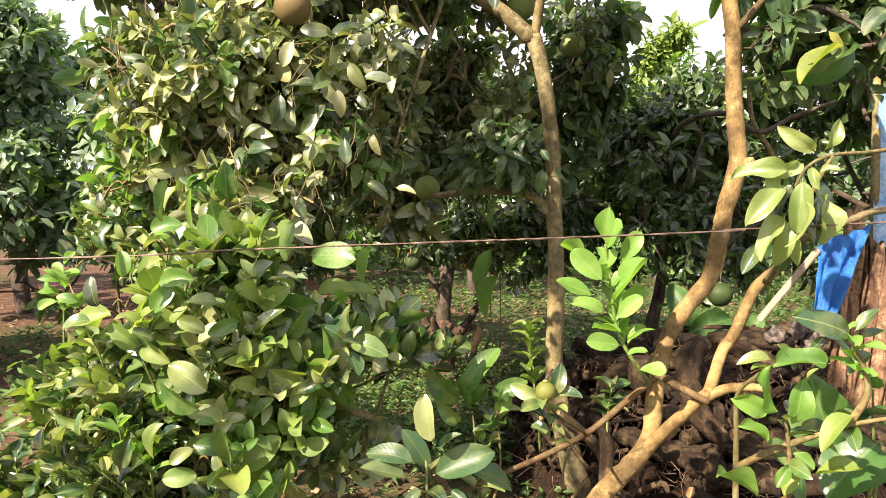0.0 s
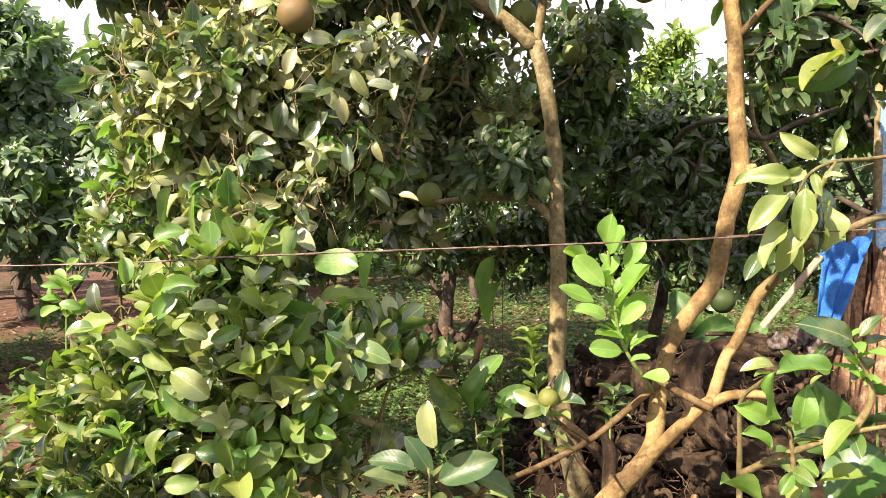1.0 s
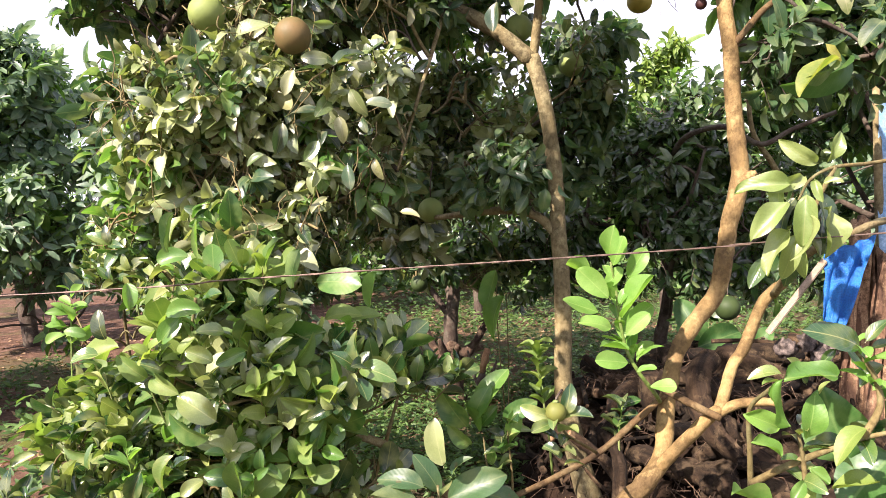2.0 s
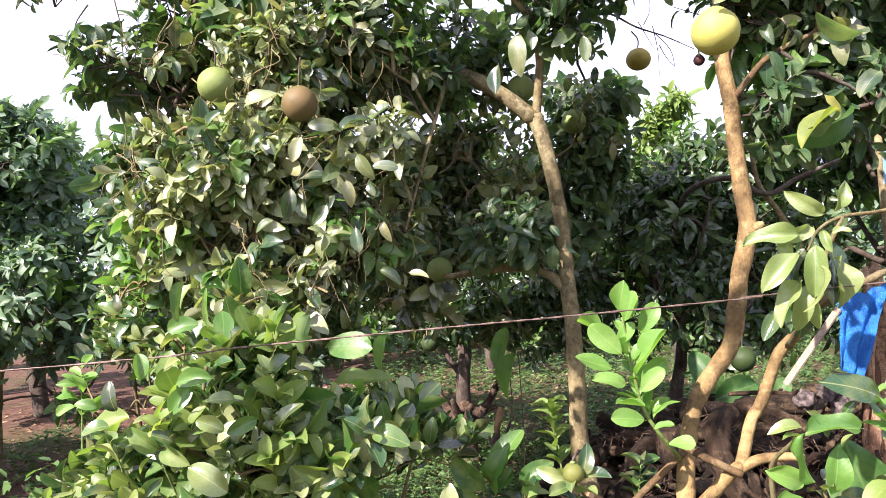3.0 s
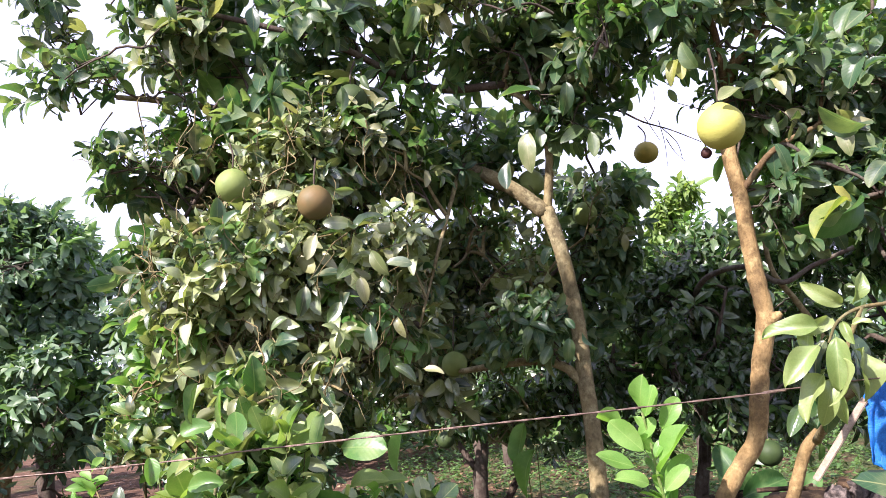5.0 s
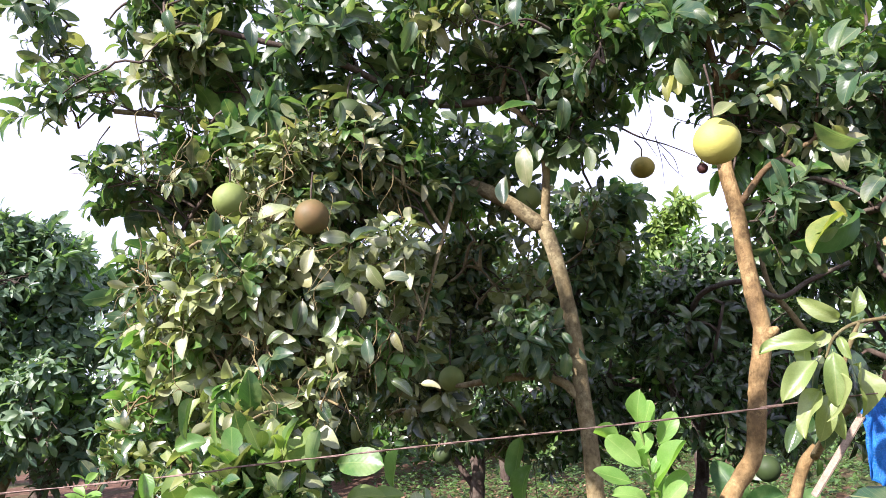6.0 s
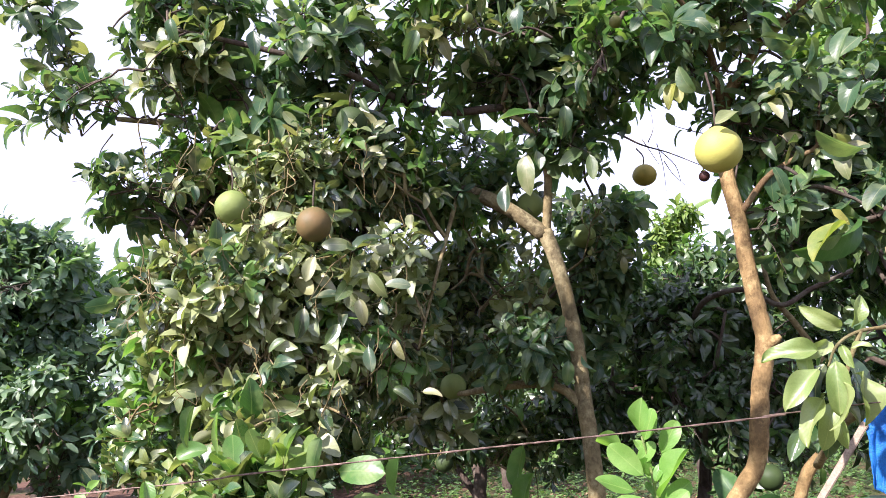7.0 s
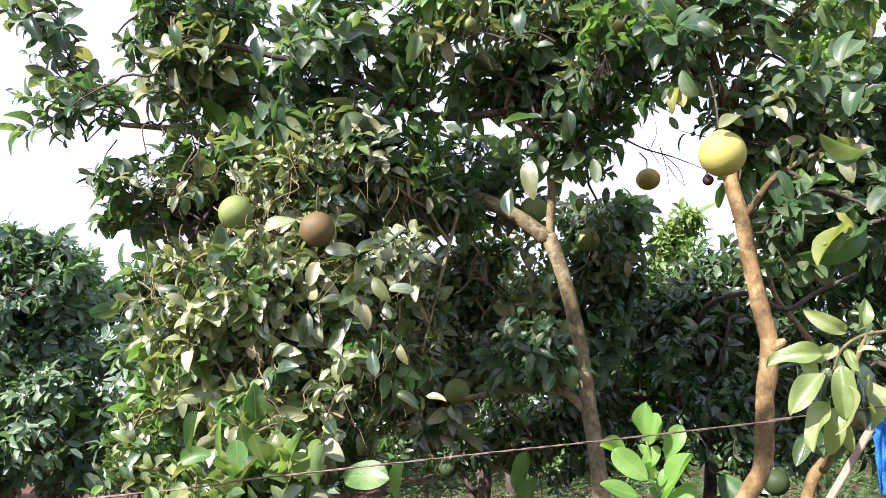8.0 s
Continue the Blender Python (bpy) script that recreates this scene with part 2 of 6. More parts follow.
BARK_STEM = bark_material("young_stem_bark", (0.10, 0.09, 0.035), (0.2, 0.15, 0.06), (0.2, 0.19, 0.09))
GREEN_STEM = bark_material("green_stem", (0.10, 0.17, 0.03), (0.18, 0.26, 0.06), (0.2, 0.22, 0.09))
# root bark toned down to carry the shade lying over the heap
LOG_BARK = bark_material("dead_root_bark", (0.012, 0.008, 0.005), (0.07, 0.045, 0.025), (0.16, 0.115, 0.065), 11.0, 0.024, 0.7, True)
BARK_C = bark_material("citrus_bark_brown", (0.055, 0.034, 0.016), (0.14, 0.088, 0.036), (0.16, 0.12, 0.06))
DEAD_BARK = bark_material("dead_twig_bark", (0.03, 0.02, 0.013), (0.12, 0.075, 0.048), (0.19, 0.14, 0.09), 30.0, 0.012, 0.3)
CUT_WOOD = rough_material("cut_wood", [(0.3, (0.22, 0.12, 0.06)), (0.7, (0.38, 0.24, 0.125))], 20, 0.8, 0.003)
SOIL = ground_material()
# near-black: shade of the crevices between roots is put into the soil colour
HEAP_SHADED = rough_material("root_soil_debris_shaded", [(0.3, (0.008, 0.005, 0.0035)), (0.7, (0.036, 0.022, 0.013))], 9, 0.95, 0.03)
WIRE = rough_material("rusty_wire", [(0.35, (0.10, 0.065, 0.05)), (0.7, (0.24, 0.17, 0.13))], 60, 0.5, 0.001, 4, 0.5)
FRUIT_GREEN = fruit_material("pomelo_green", (0.125, 0.175, 0.045), (0.2, 0.25, 0.065), (0.27, 0.25, 0.09))
FRUIT_PALE = fruit_material("pomelo_pale", (0.31, 0.32, 0.06), (0.42, 0.4, 0.09), (0.42, 0.34, 0.09))
FRUIT_TURNING = fruit_material("pomelo_turning", (0.2, 0.19, 0.035), (0.38, 0.3, 0.05), (0.42, 0.29, 0.06))
# green pomelo with the shade it hangs in put into the skin colour
FRUIT_SHADED = fruit_material("pomelo_green_shaded", (0.024, 0.044, 0.013), (0.042, 0.066, 0.018), (0.06, 0.07, 0.028))
FRUIT_BROWN = fruit_material("pomelo_brown", (0.085, 0.08, 0.027), (0.155, 0.1, 0.036), (0.08, 0.09, 0.03))
FRUIT_OLIVE = fruit_material("pomelo_olive", (0.085, 0.10, 0.02), (0.14, 0.15, 0.03), (0.18, 0.15, 0.05))
FRUIT_DEAD = fruit_material("shrivelled_fruit", (0.03, 0.015, 0.012), (0.08, 0.03, 0.025), (0.1, 0.05, 0.03))
TARP = rough_material("blue_tarpaulin", [(0.35, (0.005, 0.085, 0.36)), (0.7, (0.015, 0.18, 0.52))], 18, 0.45, 0.014)
PALE_TARP = rough_material("faded_tarpaulin", [(0.35, (0.12, 0.30, 0.55)), (0.7, (0.45, 0.60, 0.72))], 9, 0.5, 0.006)
SHEET = bark_material("weathered_slab_wood", (0.06, 0.034, 0.022), (0.24, 0.14, 0.082), (0.42, 0.28, 0.165), 16.0, 0.012, 0.35, False, 0.07)
POST = rough_material("old_post_wood", [(0.34, (0.1, 0.06, 0.035)), (0.5, (0.32, 0.2, 0.115)), (0.72, (0.55, 0.38, 0.22))], 22, 0.8, 0.006)
BOARD = rough_material("pale_board", [(0.3, (0.27, 0.21, 0.15)), (0.7, (0.46, 0.37, 0.28))], 14, 0.8, 0.004)
SACK = rough_material("grey_sack", [(0.4, (0.035, 0.026, 0.022)), (0.7, (0.24, 0.19, 0.16))], 30, 0.7, 0.006)


# ---- building blocks ----
ORIGIN = {}


def thing(name, at, label, category, group=""):
    ob = new(name)
    ob.location = at
    ob.empty_display_size = 0.05
    ORIGIN[ob] = np.array(at, float)
    return tagged(ob, label, category, group)


def mesh_of(name, verts, faces, material, uvs=None, smooth=True):
    me = bpy.data.meshes.new(name)
    me.from_pydata([tuple(v) for v in verts], [], [tuple(int(i) for i in f) for f in faces])
    if uvs is not None:
        lay = me.uv_layers.new(name="UVMap")
        idx = np.zeros(len(me.loops), dtype=np.int32)
        me.loops.foreach_get("vertex_index", idx)
        lay.data.foreach_set("uv", np.asarray(uvs, dtype=np.float32)[idx].ravel())
    me.materials.append(material)
    if smooth:
        me.polygons.foreach_set("use_smooth", [True] * len(me.polygons))
    return me


def part(name, verts, faces, material, parent, label="", uvs=None, kind="", smooth=True):
    """One mesh object, given in world places, under a thing or a part."""
    verts = np.asarray(verts, float)
    at = verts.mean(0) if len(verts) else np.zeros(3)
    ob = new(name, mesh_of(name, verts - at, faces, material, uvs, smooth))
    ob.parent = parent
    base = ORIGIN[parent] if parent else np.zeros(3)
    ob.location = at - base
    ORIGIN[ob] = at
    return tagged(ob, label, kind=kind)


def spline(points, steps=6):
    """Catmull-Rom through the points."""
    p = np.asarray(points, float)
    if len(p) < 3:
        t = np.linspace(0, 1, steps + 1)[:, None]
        return p[0] + (p[-1] - p[0]) * t
    q = np.vstack([2 * p[0] - p[1], p, 2 * p[-1] - p[-2]])
    out = []
    for i in range(1, len(q) - 2):
        a, b, c, d = q[i - 1:i + 3]
        for t in np.arange(steps) / steps:
            out.append(0.5 * (2 * b + (c - a) * t + (2 * a - 5 * b + 4 * c - d) * t * t + (3 * b - a - 3 * c + d) * t ** 3))
    out.append(p[-1])
    return np.array(out)


def tube(points, radii, sides=8, lump=0.0, rng=None, closed=True):
    """A tapered tube along a line; lump roughens its girth."""
    p = np.asarray(points, float)
    k = len(p)
    r = np.interp(np.linspace(0, 1, k), np.linspace(0, 1, len(radii)), radii)
    tan = np.gradient(p, axis=0)
    tan /= np.linalg.norm(tan, axis=1)[:, None] + 1e-9
    ref = np.array([0.0, 1.0, 0.0]) if abs(tan[0][1]) < 0.8 else np.array([1.0, 0, 0])
    v = np.zeros((k, sides, 3))
    ang = np.linspace(0, 2 * math.pi, sides, endpoint=False)
    u = ref
    for i in range(k):
        u = u - tan[i] * (u @ tan[i])
        u /= np.linalg.norm(u) + 1e-9
        w = np.cross(tan[i], u)
        rr = np.full(sides, r[i])
        if lump and rng is not None:
            rr = rr * (1 + lump * rng.uniform(-1, 1, sides)) * (1 + lump * 0.8 * rng.uniform(-1, 1))
        v[i] = p[i] + rr[:, None] * (np.cos(ang)[:, None] * u + np.sin(ang)[:, None] * w)
    f = []
    for i in range(k - 1):
        for j in range(sides):
            a, b = i * sides + j, i * sides + (j + 1) % sides
            f.append((a, b, b + sides, a + sides))
    if closed:
        f.append(tuple(range(sides))[::-1])
        f.append(tuple((k - 1) * sides + j for j in range(sides)))
    return v.reshape(-1, 3), f


def joined(pieces):
    vs, fs, n = [], [], 0
    for v, f in pieces:
        vs.append(v)
        fs += [tuple(i + n for i in q) for q in f]
        n += len(v)
    return (np.vstack(vs), fs) if vs else (np.zeros((0, 3)), [])


def leaf_shape(across, along, width=0.5, fold=0.18, curl=0.25, wave=0.03, twist=0.0, blunt=0.8, seed=0, tip=0.05):
    """A blade of unit length: y along, x across, z up from its face."""
    rng = np.random.default_rng(seed)
    us = np.linspace(-1, 1, across + 1)
    vs_ = 0.5 - 0.5 * np.cos(math.pi * np.linspace(0, 1, along + 1)) ** 1 if along > 5 else np.array({2: (0, 0.45, 1), 3: (0, 0.28, 0.74, 1), 4: (0, 0.16, 0.5, 0.84, 1), 5: (0, 0.13, 0.4, 0.68, 0.9, 1)}[along])
    verts, uv, faces = [], [], []
    ph = rng.uniform(0, 6)
    for v in vs_:
        w = width * 0.5 * max(0.04 if v < 0.5 else tip, (1 - abs(2 * v ** blunt - 1) ** 2.1) ** (0.66 if blunt < 1.16 else 0.52))
        for u in us:
            x = u * w
            z = fold * abs(x) * 1.6 - curl * v * v + wave * math.sin(7 * v + ph + 2 * u) * abs(u) + 0.12 * curl * math.sin(3 * v)
            a = twist * v
            verts.append((x * math.cos(a) - z * math.sin(a) * 0.4, 0.07 + v * (1 - 0.15 * curl), z + x * math.sin(a)))
            uv.append((0.5 + 0.5 * u * (w / (width * 0.5)), v))
    n = across + 1
    for j in range(along):
        for i in range(across):
            a = j * n + i
            faces.append((a, a + 1, a + 1 + n, a + n))
    if along > 3:
        k = len(verts)
        verts += [(-0.012, 0, 0), (0.012, 0, 0)]
        uv += [(0.5, 0), (0.5, 0)]
        mid = n // 2
        faces.append((k, k + 1, mid))
    return np.array(verts), faces, np.array(uv)


def leaf_set(across, along, width, seed=0, fold=0.2, curl=0.3, count=6, blunt=0.8):
    rng = np.random.default_rng(seed)
    return [leaf_shape(across, along, width * rng.uniform(0.88, 1.12), fold * rng.uniform(0.2, 1.6), curl * rng.uniform(-0.25, 1.5),
                       rng.uniform(0.01, 0.05), rng.uniform(-0.7, 0.7), blunt, seed * 31 + i, 0.06 if along > 5 else 0.16) for i in range(count)]


NEAR = leaf_set(4, 10, 0.47, 1, 0.34, 0.45, 10, blunt=1.1)
MID = leaf_set(2, 5, 0.49, 2, 0.34, 0.42, 12, blunt=1.12)
FAR = leaf_set(2, 3, 0.44, 3, 0.3, 0.4, 8, blunt=1.1)
FARTHER = leaf_set(2, 2, 0.48, 10, 0.3, 0.4, 8, blunt=1.0)
OVAL_MID = leaf_set(2, 5, 0.54, 11, 0.34, 0.34, 10, blunt=1.2)
CUPPED_MID = leaf_set(2, 5, 0.46, 12, 0.6, 0.25, 10, blunt=1.17)
OVAL = leaf_set(4, 10, 0.54, 4, 0.34, 0.34, 8, blunt=1.2)
ROUND = leaf_set(6, 8, 0.82, 5, 0.16, 0.3)
HANGING = leaf_set(4, 10, 0.46, 7, 0.35, 0.3, 8, blunt=1.05)
CUPPED = leaf_set(4, 8, 0.45, 9, 0.7, 0.2, 8, blunt=1.1)
SPOON = leaf_set(4, 10, 0.58, 8, 0.3, 0.25, 8, blunt=1.4)
DROOPED = [leaf_shape(6, 14, 0.43, 0.3 + 0.06 * i, 0.5 - 0.06 * i, 0.05 + 0.012 * i, 0.5 - 0.2 * i, 1.17, 80 + i, 0.06) for i in range(6)]
CRUMPLED = [leaf_shape(6, 12, 0.52, 0.3 + 0.06 * i, 0.3 - 0.05 * i, 0.05 + 0.012 * i, 0.5 - 0.2 * i, 1.17, 70 + i, 0.08) for i in range(6)]
SLIM = leaf_set(2, 3, 0.34, 6, 0.2, 0.5)


def unit(a):
    return a / (np.linalg.norm(a, axis=-1, keepdims=True) + 1e-9)


def frames_of(direction, normal):
    d = unit(np.asarray(direction, float))
    nn = np.asarray(normal, float)
    nn = unit(nn - d * (nn * d).sum(-1, keepdims=True))
    s = np.cross(d, nn)
    return np.stack([s, d, nn], axis=-1)


def leaf_mesh(places, rots, sizes, shapes, rng):
    """All blades as one set of vertices, faces and uvs."""
    kind = rng.integers(0, len(shapes), len(places))
    vs, fs, us, n = [], [], [], 0
    for k, (v, f, uv) in enumerate(shapes):
        pick = np.where(kind == k)[0]
        if not len(pick):
            continue
        w = np.einsum("nij,vj->nvi", rots[pick], v) * sizes[pick][:, None, None] + places[pick][:, None, :]
        vs.append(w.reshape(-1, 3))
        us.append(np.tile(uv, (len(pick), 1)))
        for i in range(len(pick)):
            o = n + i * len(v)
            fs += [tuple(q + o for q in face) for face in f]
        n += len(pick) * len(v)
    return np.vstack(vs), fs, np.vstack(us)


SHARED = {}


def leaf_parts(parent, places, rots, sizes, shapes, material, rng, name="leaf", label=""):
    """One object a blade, on shared meshes."""
    for p, r, s in zip(places, rots, sizes):
        k = int(rng.integers(0, len(shapes)))
        key = (id(shapes), k, material.name)
        if key not in SHARED:
            v, f, uv = shapes[k]
            SHARED[key] = mesh_of("leaf", v, f, material, uv)
        ob = new(name, SHARED[key])
        ob.parent = parent
        m = Matrix([list(row) for row in r]).to_4x4()
        ob.matrix_basis = Matrix.Translation(Vector(p - ORIGIN[parent])) @ m @ Matrix.Scale(float(s), 4)
        if label:
            tagged(ob, label)


def sample_lobes(lobes, count, rng, shell=0.55, clump=0.0):
    """Places in a set of ellipsoids, thinner inside; clump gathers them and leaves gaps."""
    vol = np.array([l[3] * l[4] * l[5] for l in lobes])
    many = int(count * (1 + clump))
    which = rng.choice(len(lobes), many, p=vol / vol.sum())
    L = np.array([l[:6] for l in lobes])[which]
    d = unit(rng.normal(size=(many, 3)))
    r = (shell ** 3 + (1 - shell ** 3) * rng.random(many)) ** (1 / 3) * rng.uniform(0.86, 1.1, many)
    p = L[:, :3] + d * r[:, None] * L[:, 3:6]
    if clump:
        score = np.array([noise.noise(Vector(q) * 3.4) + 0.5 * noise.noise(Vector(q) * 7.0) for q in p])
        keep = np.argsort(-score)[:count]
        p, d = p[keep], d[keep]
    return p, d


def scatter(xs, zs, ys, step, windows, seed):
    """Small lobes on a jittered upright lattice, left out round the windows (x, z, radius) where the sky shows."""
    rng = np.random.default_rng(seed)
    lobes = []
    for x in np.arange(xs[0], xs[1] + 0.01, step):
        for z in np.arange(zs[0], zs[1] + 0.01, step * 0.9):
            q = (x + rng.uniform(-0.3, 0.3) * step, z + rng.uniform(-0.3, 0.3) * step)
            if all(math.dist(q, w[:2]) > w[2] for w in windows):
                lobes.append((q[0], rng.uniform(*ys), q[1], step * 0.9, step * 0.7, step * 0.8))
    return lobes


def arc(a, b, sag, rng, steps=5, wob=0.04):
    t = np.linspace(0, 1, steps + 1)[:, None]
    p = a + (b - a) * t
    p[:, 2] += sag * 4 * (t * (1 - t))[:, 0]
    span = np.linalg.norm(b - a)
    p[1:-1] += rng.normal(0, wob * span, (steps - 1, 3))
    return p


FRUIT_AT = ((0.86, 2.34, 2.235), (-0.9, 2.9, 2.31), (1.1, 4.21, 2.66), (0.75, 4.42, 2.37), (-0.09, 4.1, 1.54), (-0.565, 2.86, 2.205), (0.39, 3.86, 2.45), (1.03, 3.01, 2.315), (1.06, 3.4, 2.45))
OPEN_LIMBS = (((0.44, 3.7, 2.25), (0.06, 3.8, 2.54)), ((0.53, 3.65, 1.68), (0.44, 3.7, 2.25)), ((0.545, 3.6, 0.94), (0.53, 3.63, 1.5)), ((1.09, 2.85, 1.7), (1.11, 2.95, 2.5)))


def crowded(p, tip):
    """Whether a blade would lie against a fruit or across a bare limb that stands open to the path."""
    for c in FRUIT_AT:
        for q in (p, tip):
            k = min(max((c[1] - q[1]) / 0.4, 0), 1)
            if math.dist((q[0], q[1] + 0.4 * k, q[2]), c) < 0.075:
                return True
    for a, b in OPEN_LIMBS:
        if not min(a[2], b[2]) < p[2] < max(a[2], b[2]):
            continue
        k = (p[2] - a[2]) / (b[2] - a[2])
        if abs(p[0] - a[0] - k * (b[0] - a[0])) < 0.1 and -0.8 < p[1] - a[1] - k * (b[1] - a[1]) < 0.03:
            return True
    return False


def crown_of(tree, limbs, lobes, boughs, twigs, per_twig, size, rng, leaf_mat, bark, shapes, droop=0.45, up=0.9, toward=(0, -0.35, 0),
             near_limit=None, near_shapes=None, single=300, shell=0.5, reach=0.34, twig_r=0.0035, bough_r=0.011, clump=0.5, wild=0.45, mix=(), cup=0.3):
    """Boughs from the limbs, sprays from the boughs, side shoots along each spray, blades in a spiral towards each shoot's tip."""
    anchors = np.vstack(limbs)
    ends, _ = sample_lobes(lobes, boughs, rng, 0.1)
    wood, pool, owner = [], [anchors], [-1] * len(anchors)
    boughs_of, stem_of, used = [], [], set()
    for e in ends:
        allp = np.vstack(pool)
        dist = np.linalg.norm(allp - e, axis=1) + 0.35 * np.maximum(0, allp[:, 2] - e[2])
        k = int(np.argmin(dist))
        a = allp[k]
        if np.linalg.norm(e - a) < 0.05:
            continue
        line = spline(arc(a, e, 0.04, rng, 4, 0.025), 3)
        stem_of.append(owner[k])
        owner += [len(boughs_of)] * len(line[3:])
        boughs_of.append(tube(line[::2], [bough_r, bough_r * 0.45], 5, closed=False))
        pool.append(line[3:])
    allp = np.vstack(pool)
    mats = [leaf_mat] + [m for m, share in mix]
    odds = [1 - sum(share for m, share in mix)] + [share for m, share in mix]
    shoots = []
    inner = [(*q[:3], *(k * 0.88 for k in q[3:6])) for q in lobes]
    tips, out = sample_lobes(inner, max(1, twigs // 9), rng, shell, clump)
    for e, o in zip(tips, out):
        dist = np.linalg.norm(allp - e, axis=1)
        k = int(np.argmin(np.abs(dist - 0.3))) if dist.min() < 0.3 else int(np.argmin(dist))
        a = allp[k]
        gap = np.linalg.norm(e - a)
        if gap > reach * 2.2:
            continue
        k = owner[k]
        while k >= 0 and k not in used:
            used.add(k)
            wood.append(boughs_of[k])
            k = stem_of[k]
        line = spline(arc(a, e, 0.12 * gap, rng, 3, 0.03), 4)
        wood.append(tube(line[::2], [twig_r * 1.7, twig_r * 0.6], 4, closed=False))
        flow = unit(e - a)
        side = unit(np.cross(flow, (0.25, 0.2, 1.0)) + rng.normal(0, 0.25, 3))
        lift = np.cross(side, flow)
        kind = int(rng.choice(len(mats), p=odds))
        count = int(rng.integers(7, 12))
        for j in range(count):
            t = 0.25 + 0.75 * j / (count - 1)
            p = line[min(len(line) - 1, int(t * (len(line) - 1) + 0.5))]
            turn = (j % 2) * math.pi + rng.normal(0, 0.7)
            go = flow * 0.6 + (side * math.cos(turn) + lift * math.sin(turn)) * (0.9 if j < count - 1 else 0.1) + 0.2 * o + np.array([0, 0, 0.25 - 0.5 * droop])
            shoots.append((p, p + unit(go) * rng.uniform(0.07, 0.2), o, kind if rng.random() < 0.8 else int(rng.choice(len(mats), p=odds))))
    P, D, N, S, K = [], [], [], [], []
    toward = np.array(toward, float)
    for a, e, o, kind in shoots:
        line = arc(a, e, rng.uniform(-0.01, 0.02), rng, 4, 0.02)
        wood.append(tube(line[::2], [twig_r, twig_r * 0.4], 3, closed=False))
        way = unit(line[-1] - line[-2])
        cnt = int(rng.integers(max(3, per_twig - 2), per_twig + 4))
        own, spin = size * rng.lognormal(0, 0.22), rng.uniform(0, 6.28)
        side = unit(np.cross(way, (0.3, 0.2, 1.0)))
        third = np.cross(way, side)
        for j in range(cnt):
            t = 0.3 + 0.7 * (j / (cnt - 1)) ** 0.75
            q = t * 4
            i = min(3, int(q))
            p = line[i] + (line[i + 1] - line[i]) * (q - i)
            turn = spin + j * 2.4 + rng.uniform(-0.35, 0.35)
            rad = side * math.cos(turn) + third * math.sin(turn)
            d = way * (0.15 + 0.75 * t * t) + rad * 0.85 + o * 0.15 + np.array([0, 0, -droop * rng.uniform(0.5, 1.5)]) + rng.normal(0, 0.14, 3)
            nrm = way * 0.5 - rad * cup + np.array([0, 0, up]) + 0.3 * o + toward + rng.normal(0, wild, 3)
            if crowded(p, p + unit(d) * own):
                continue
            P.append(p), D.append(d), N.append(nrm), K.append(kind)
            S.append(own * rng.uniform(0.72, 1.18) * (0.72 if j == cnt - 1 else 1))
    v, f = joined(wood)
    part("brushwood", v, f, bark, tree, kind="stuff")
    P, S, K = np.array(P), np.array(S), np.array(K)
    R = frames_of(np.array(D), np.array(N))
    alone = np.zeros(len(P), bool)
    if near_limit is not None:
        idx = np.where(P[:, 1] < near_limit)[0]
        idx = idx[np.argsort(P[idx, 1])][:single]
        alone[idx] = True
    for kind, m in enumerate(mats):
        one, rest = alone & (K == kind), ~alone & (K == kind)
        if one.any():
            leaf_parts(tree, P[one], R[one], S[one], near_shapes or shapes, m, rng)
        if rest.any():
            v, f, uv = leaf_mesh(P[rest], R[rest], S[rest], shapes, rng)
            part("foliage", v, f, m, tree, uvs=uv, kind="stuff")
    return len(P)


def limb(tree, name, points, radii, bark, rng, sides=12, lump=0.05, steps=6, label=""):
    line = spline(points, steps)
    v, f = tube(line, radii, sides, lump, rng)
    part(name, v, f, bark, tree, label)
    return line


# ---- ground ----
def height(x, y):
    h = 0.02 * math.sin(x * 1.7 + 0.4) * math.sin(y * 1.3) + 0.03 * (noise.noise((x * 0.9, y * 0.9, 0.3)))
    return h


def ground():
    def axis(near, far, c):
        a = np.concatenate([np.arange(-near, near + 0.01, 0.14), near + np.geomspace(0.3, far, 22), -near - np.geomspace(0.3, far, 22)])
        return np.sort(a) + c
    xs, ys = axis(5.5, 900, 0), axis(5.5, 900, 4.5)
    verts = [(x, y, height(x, y) if abs(x) < 20 and abs(y) < 30 else 0) for y in ys for x in xs]
    n = len(xs)
    faces = [(j * n + i, j * n + i + 1, (j + 1) * n + i + 1, (j + 1) * n + i) for j in range(len(ys) - 1) for i in range(n - 1)]
    ob = part("ground", verts, faces, SOIL, None)
    tagged(ob, "reddish brown orchard soil with weeds and litter", "ground", kind="structure")


ground()

# ---- main tree: slender trunk with a fork ----
rng = np.random.default_rng(11)
tree_a = thing("pomelo_tree", (0.7, 3.55, -0.02), "tall pomelo tree with slender olive-brown trunk and wide crown", "tree", "orchard trees")
trunk_a = limb(tree_a, "trunk", [(0.72, 3.55, -0.08), (0.68, 3.55, 0.04), (0.63, 3.55, 0.18), (0.575, 3.58, 0.42), (0.54, 3.6, 0.66), (0.545, 3.6, 0.94), (0.545, 3.62, 1.22), (0.535, 3.63, 1.43), (0.53, 3.65, 1.68), (0.505, 3.66, 1.93), (0.47, 3.68, 2.14), (0.435, 3.7, 2.27)],
               [0.072, 0.060, 0.046, 0.040, 0.038, 0.036, 0.040], BARK_A, rng, 16, 0.035)
limbs_a = [trunk_a[40:]]
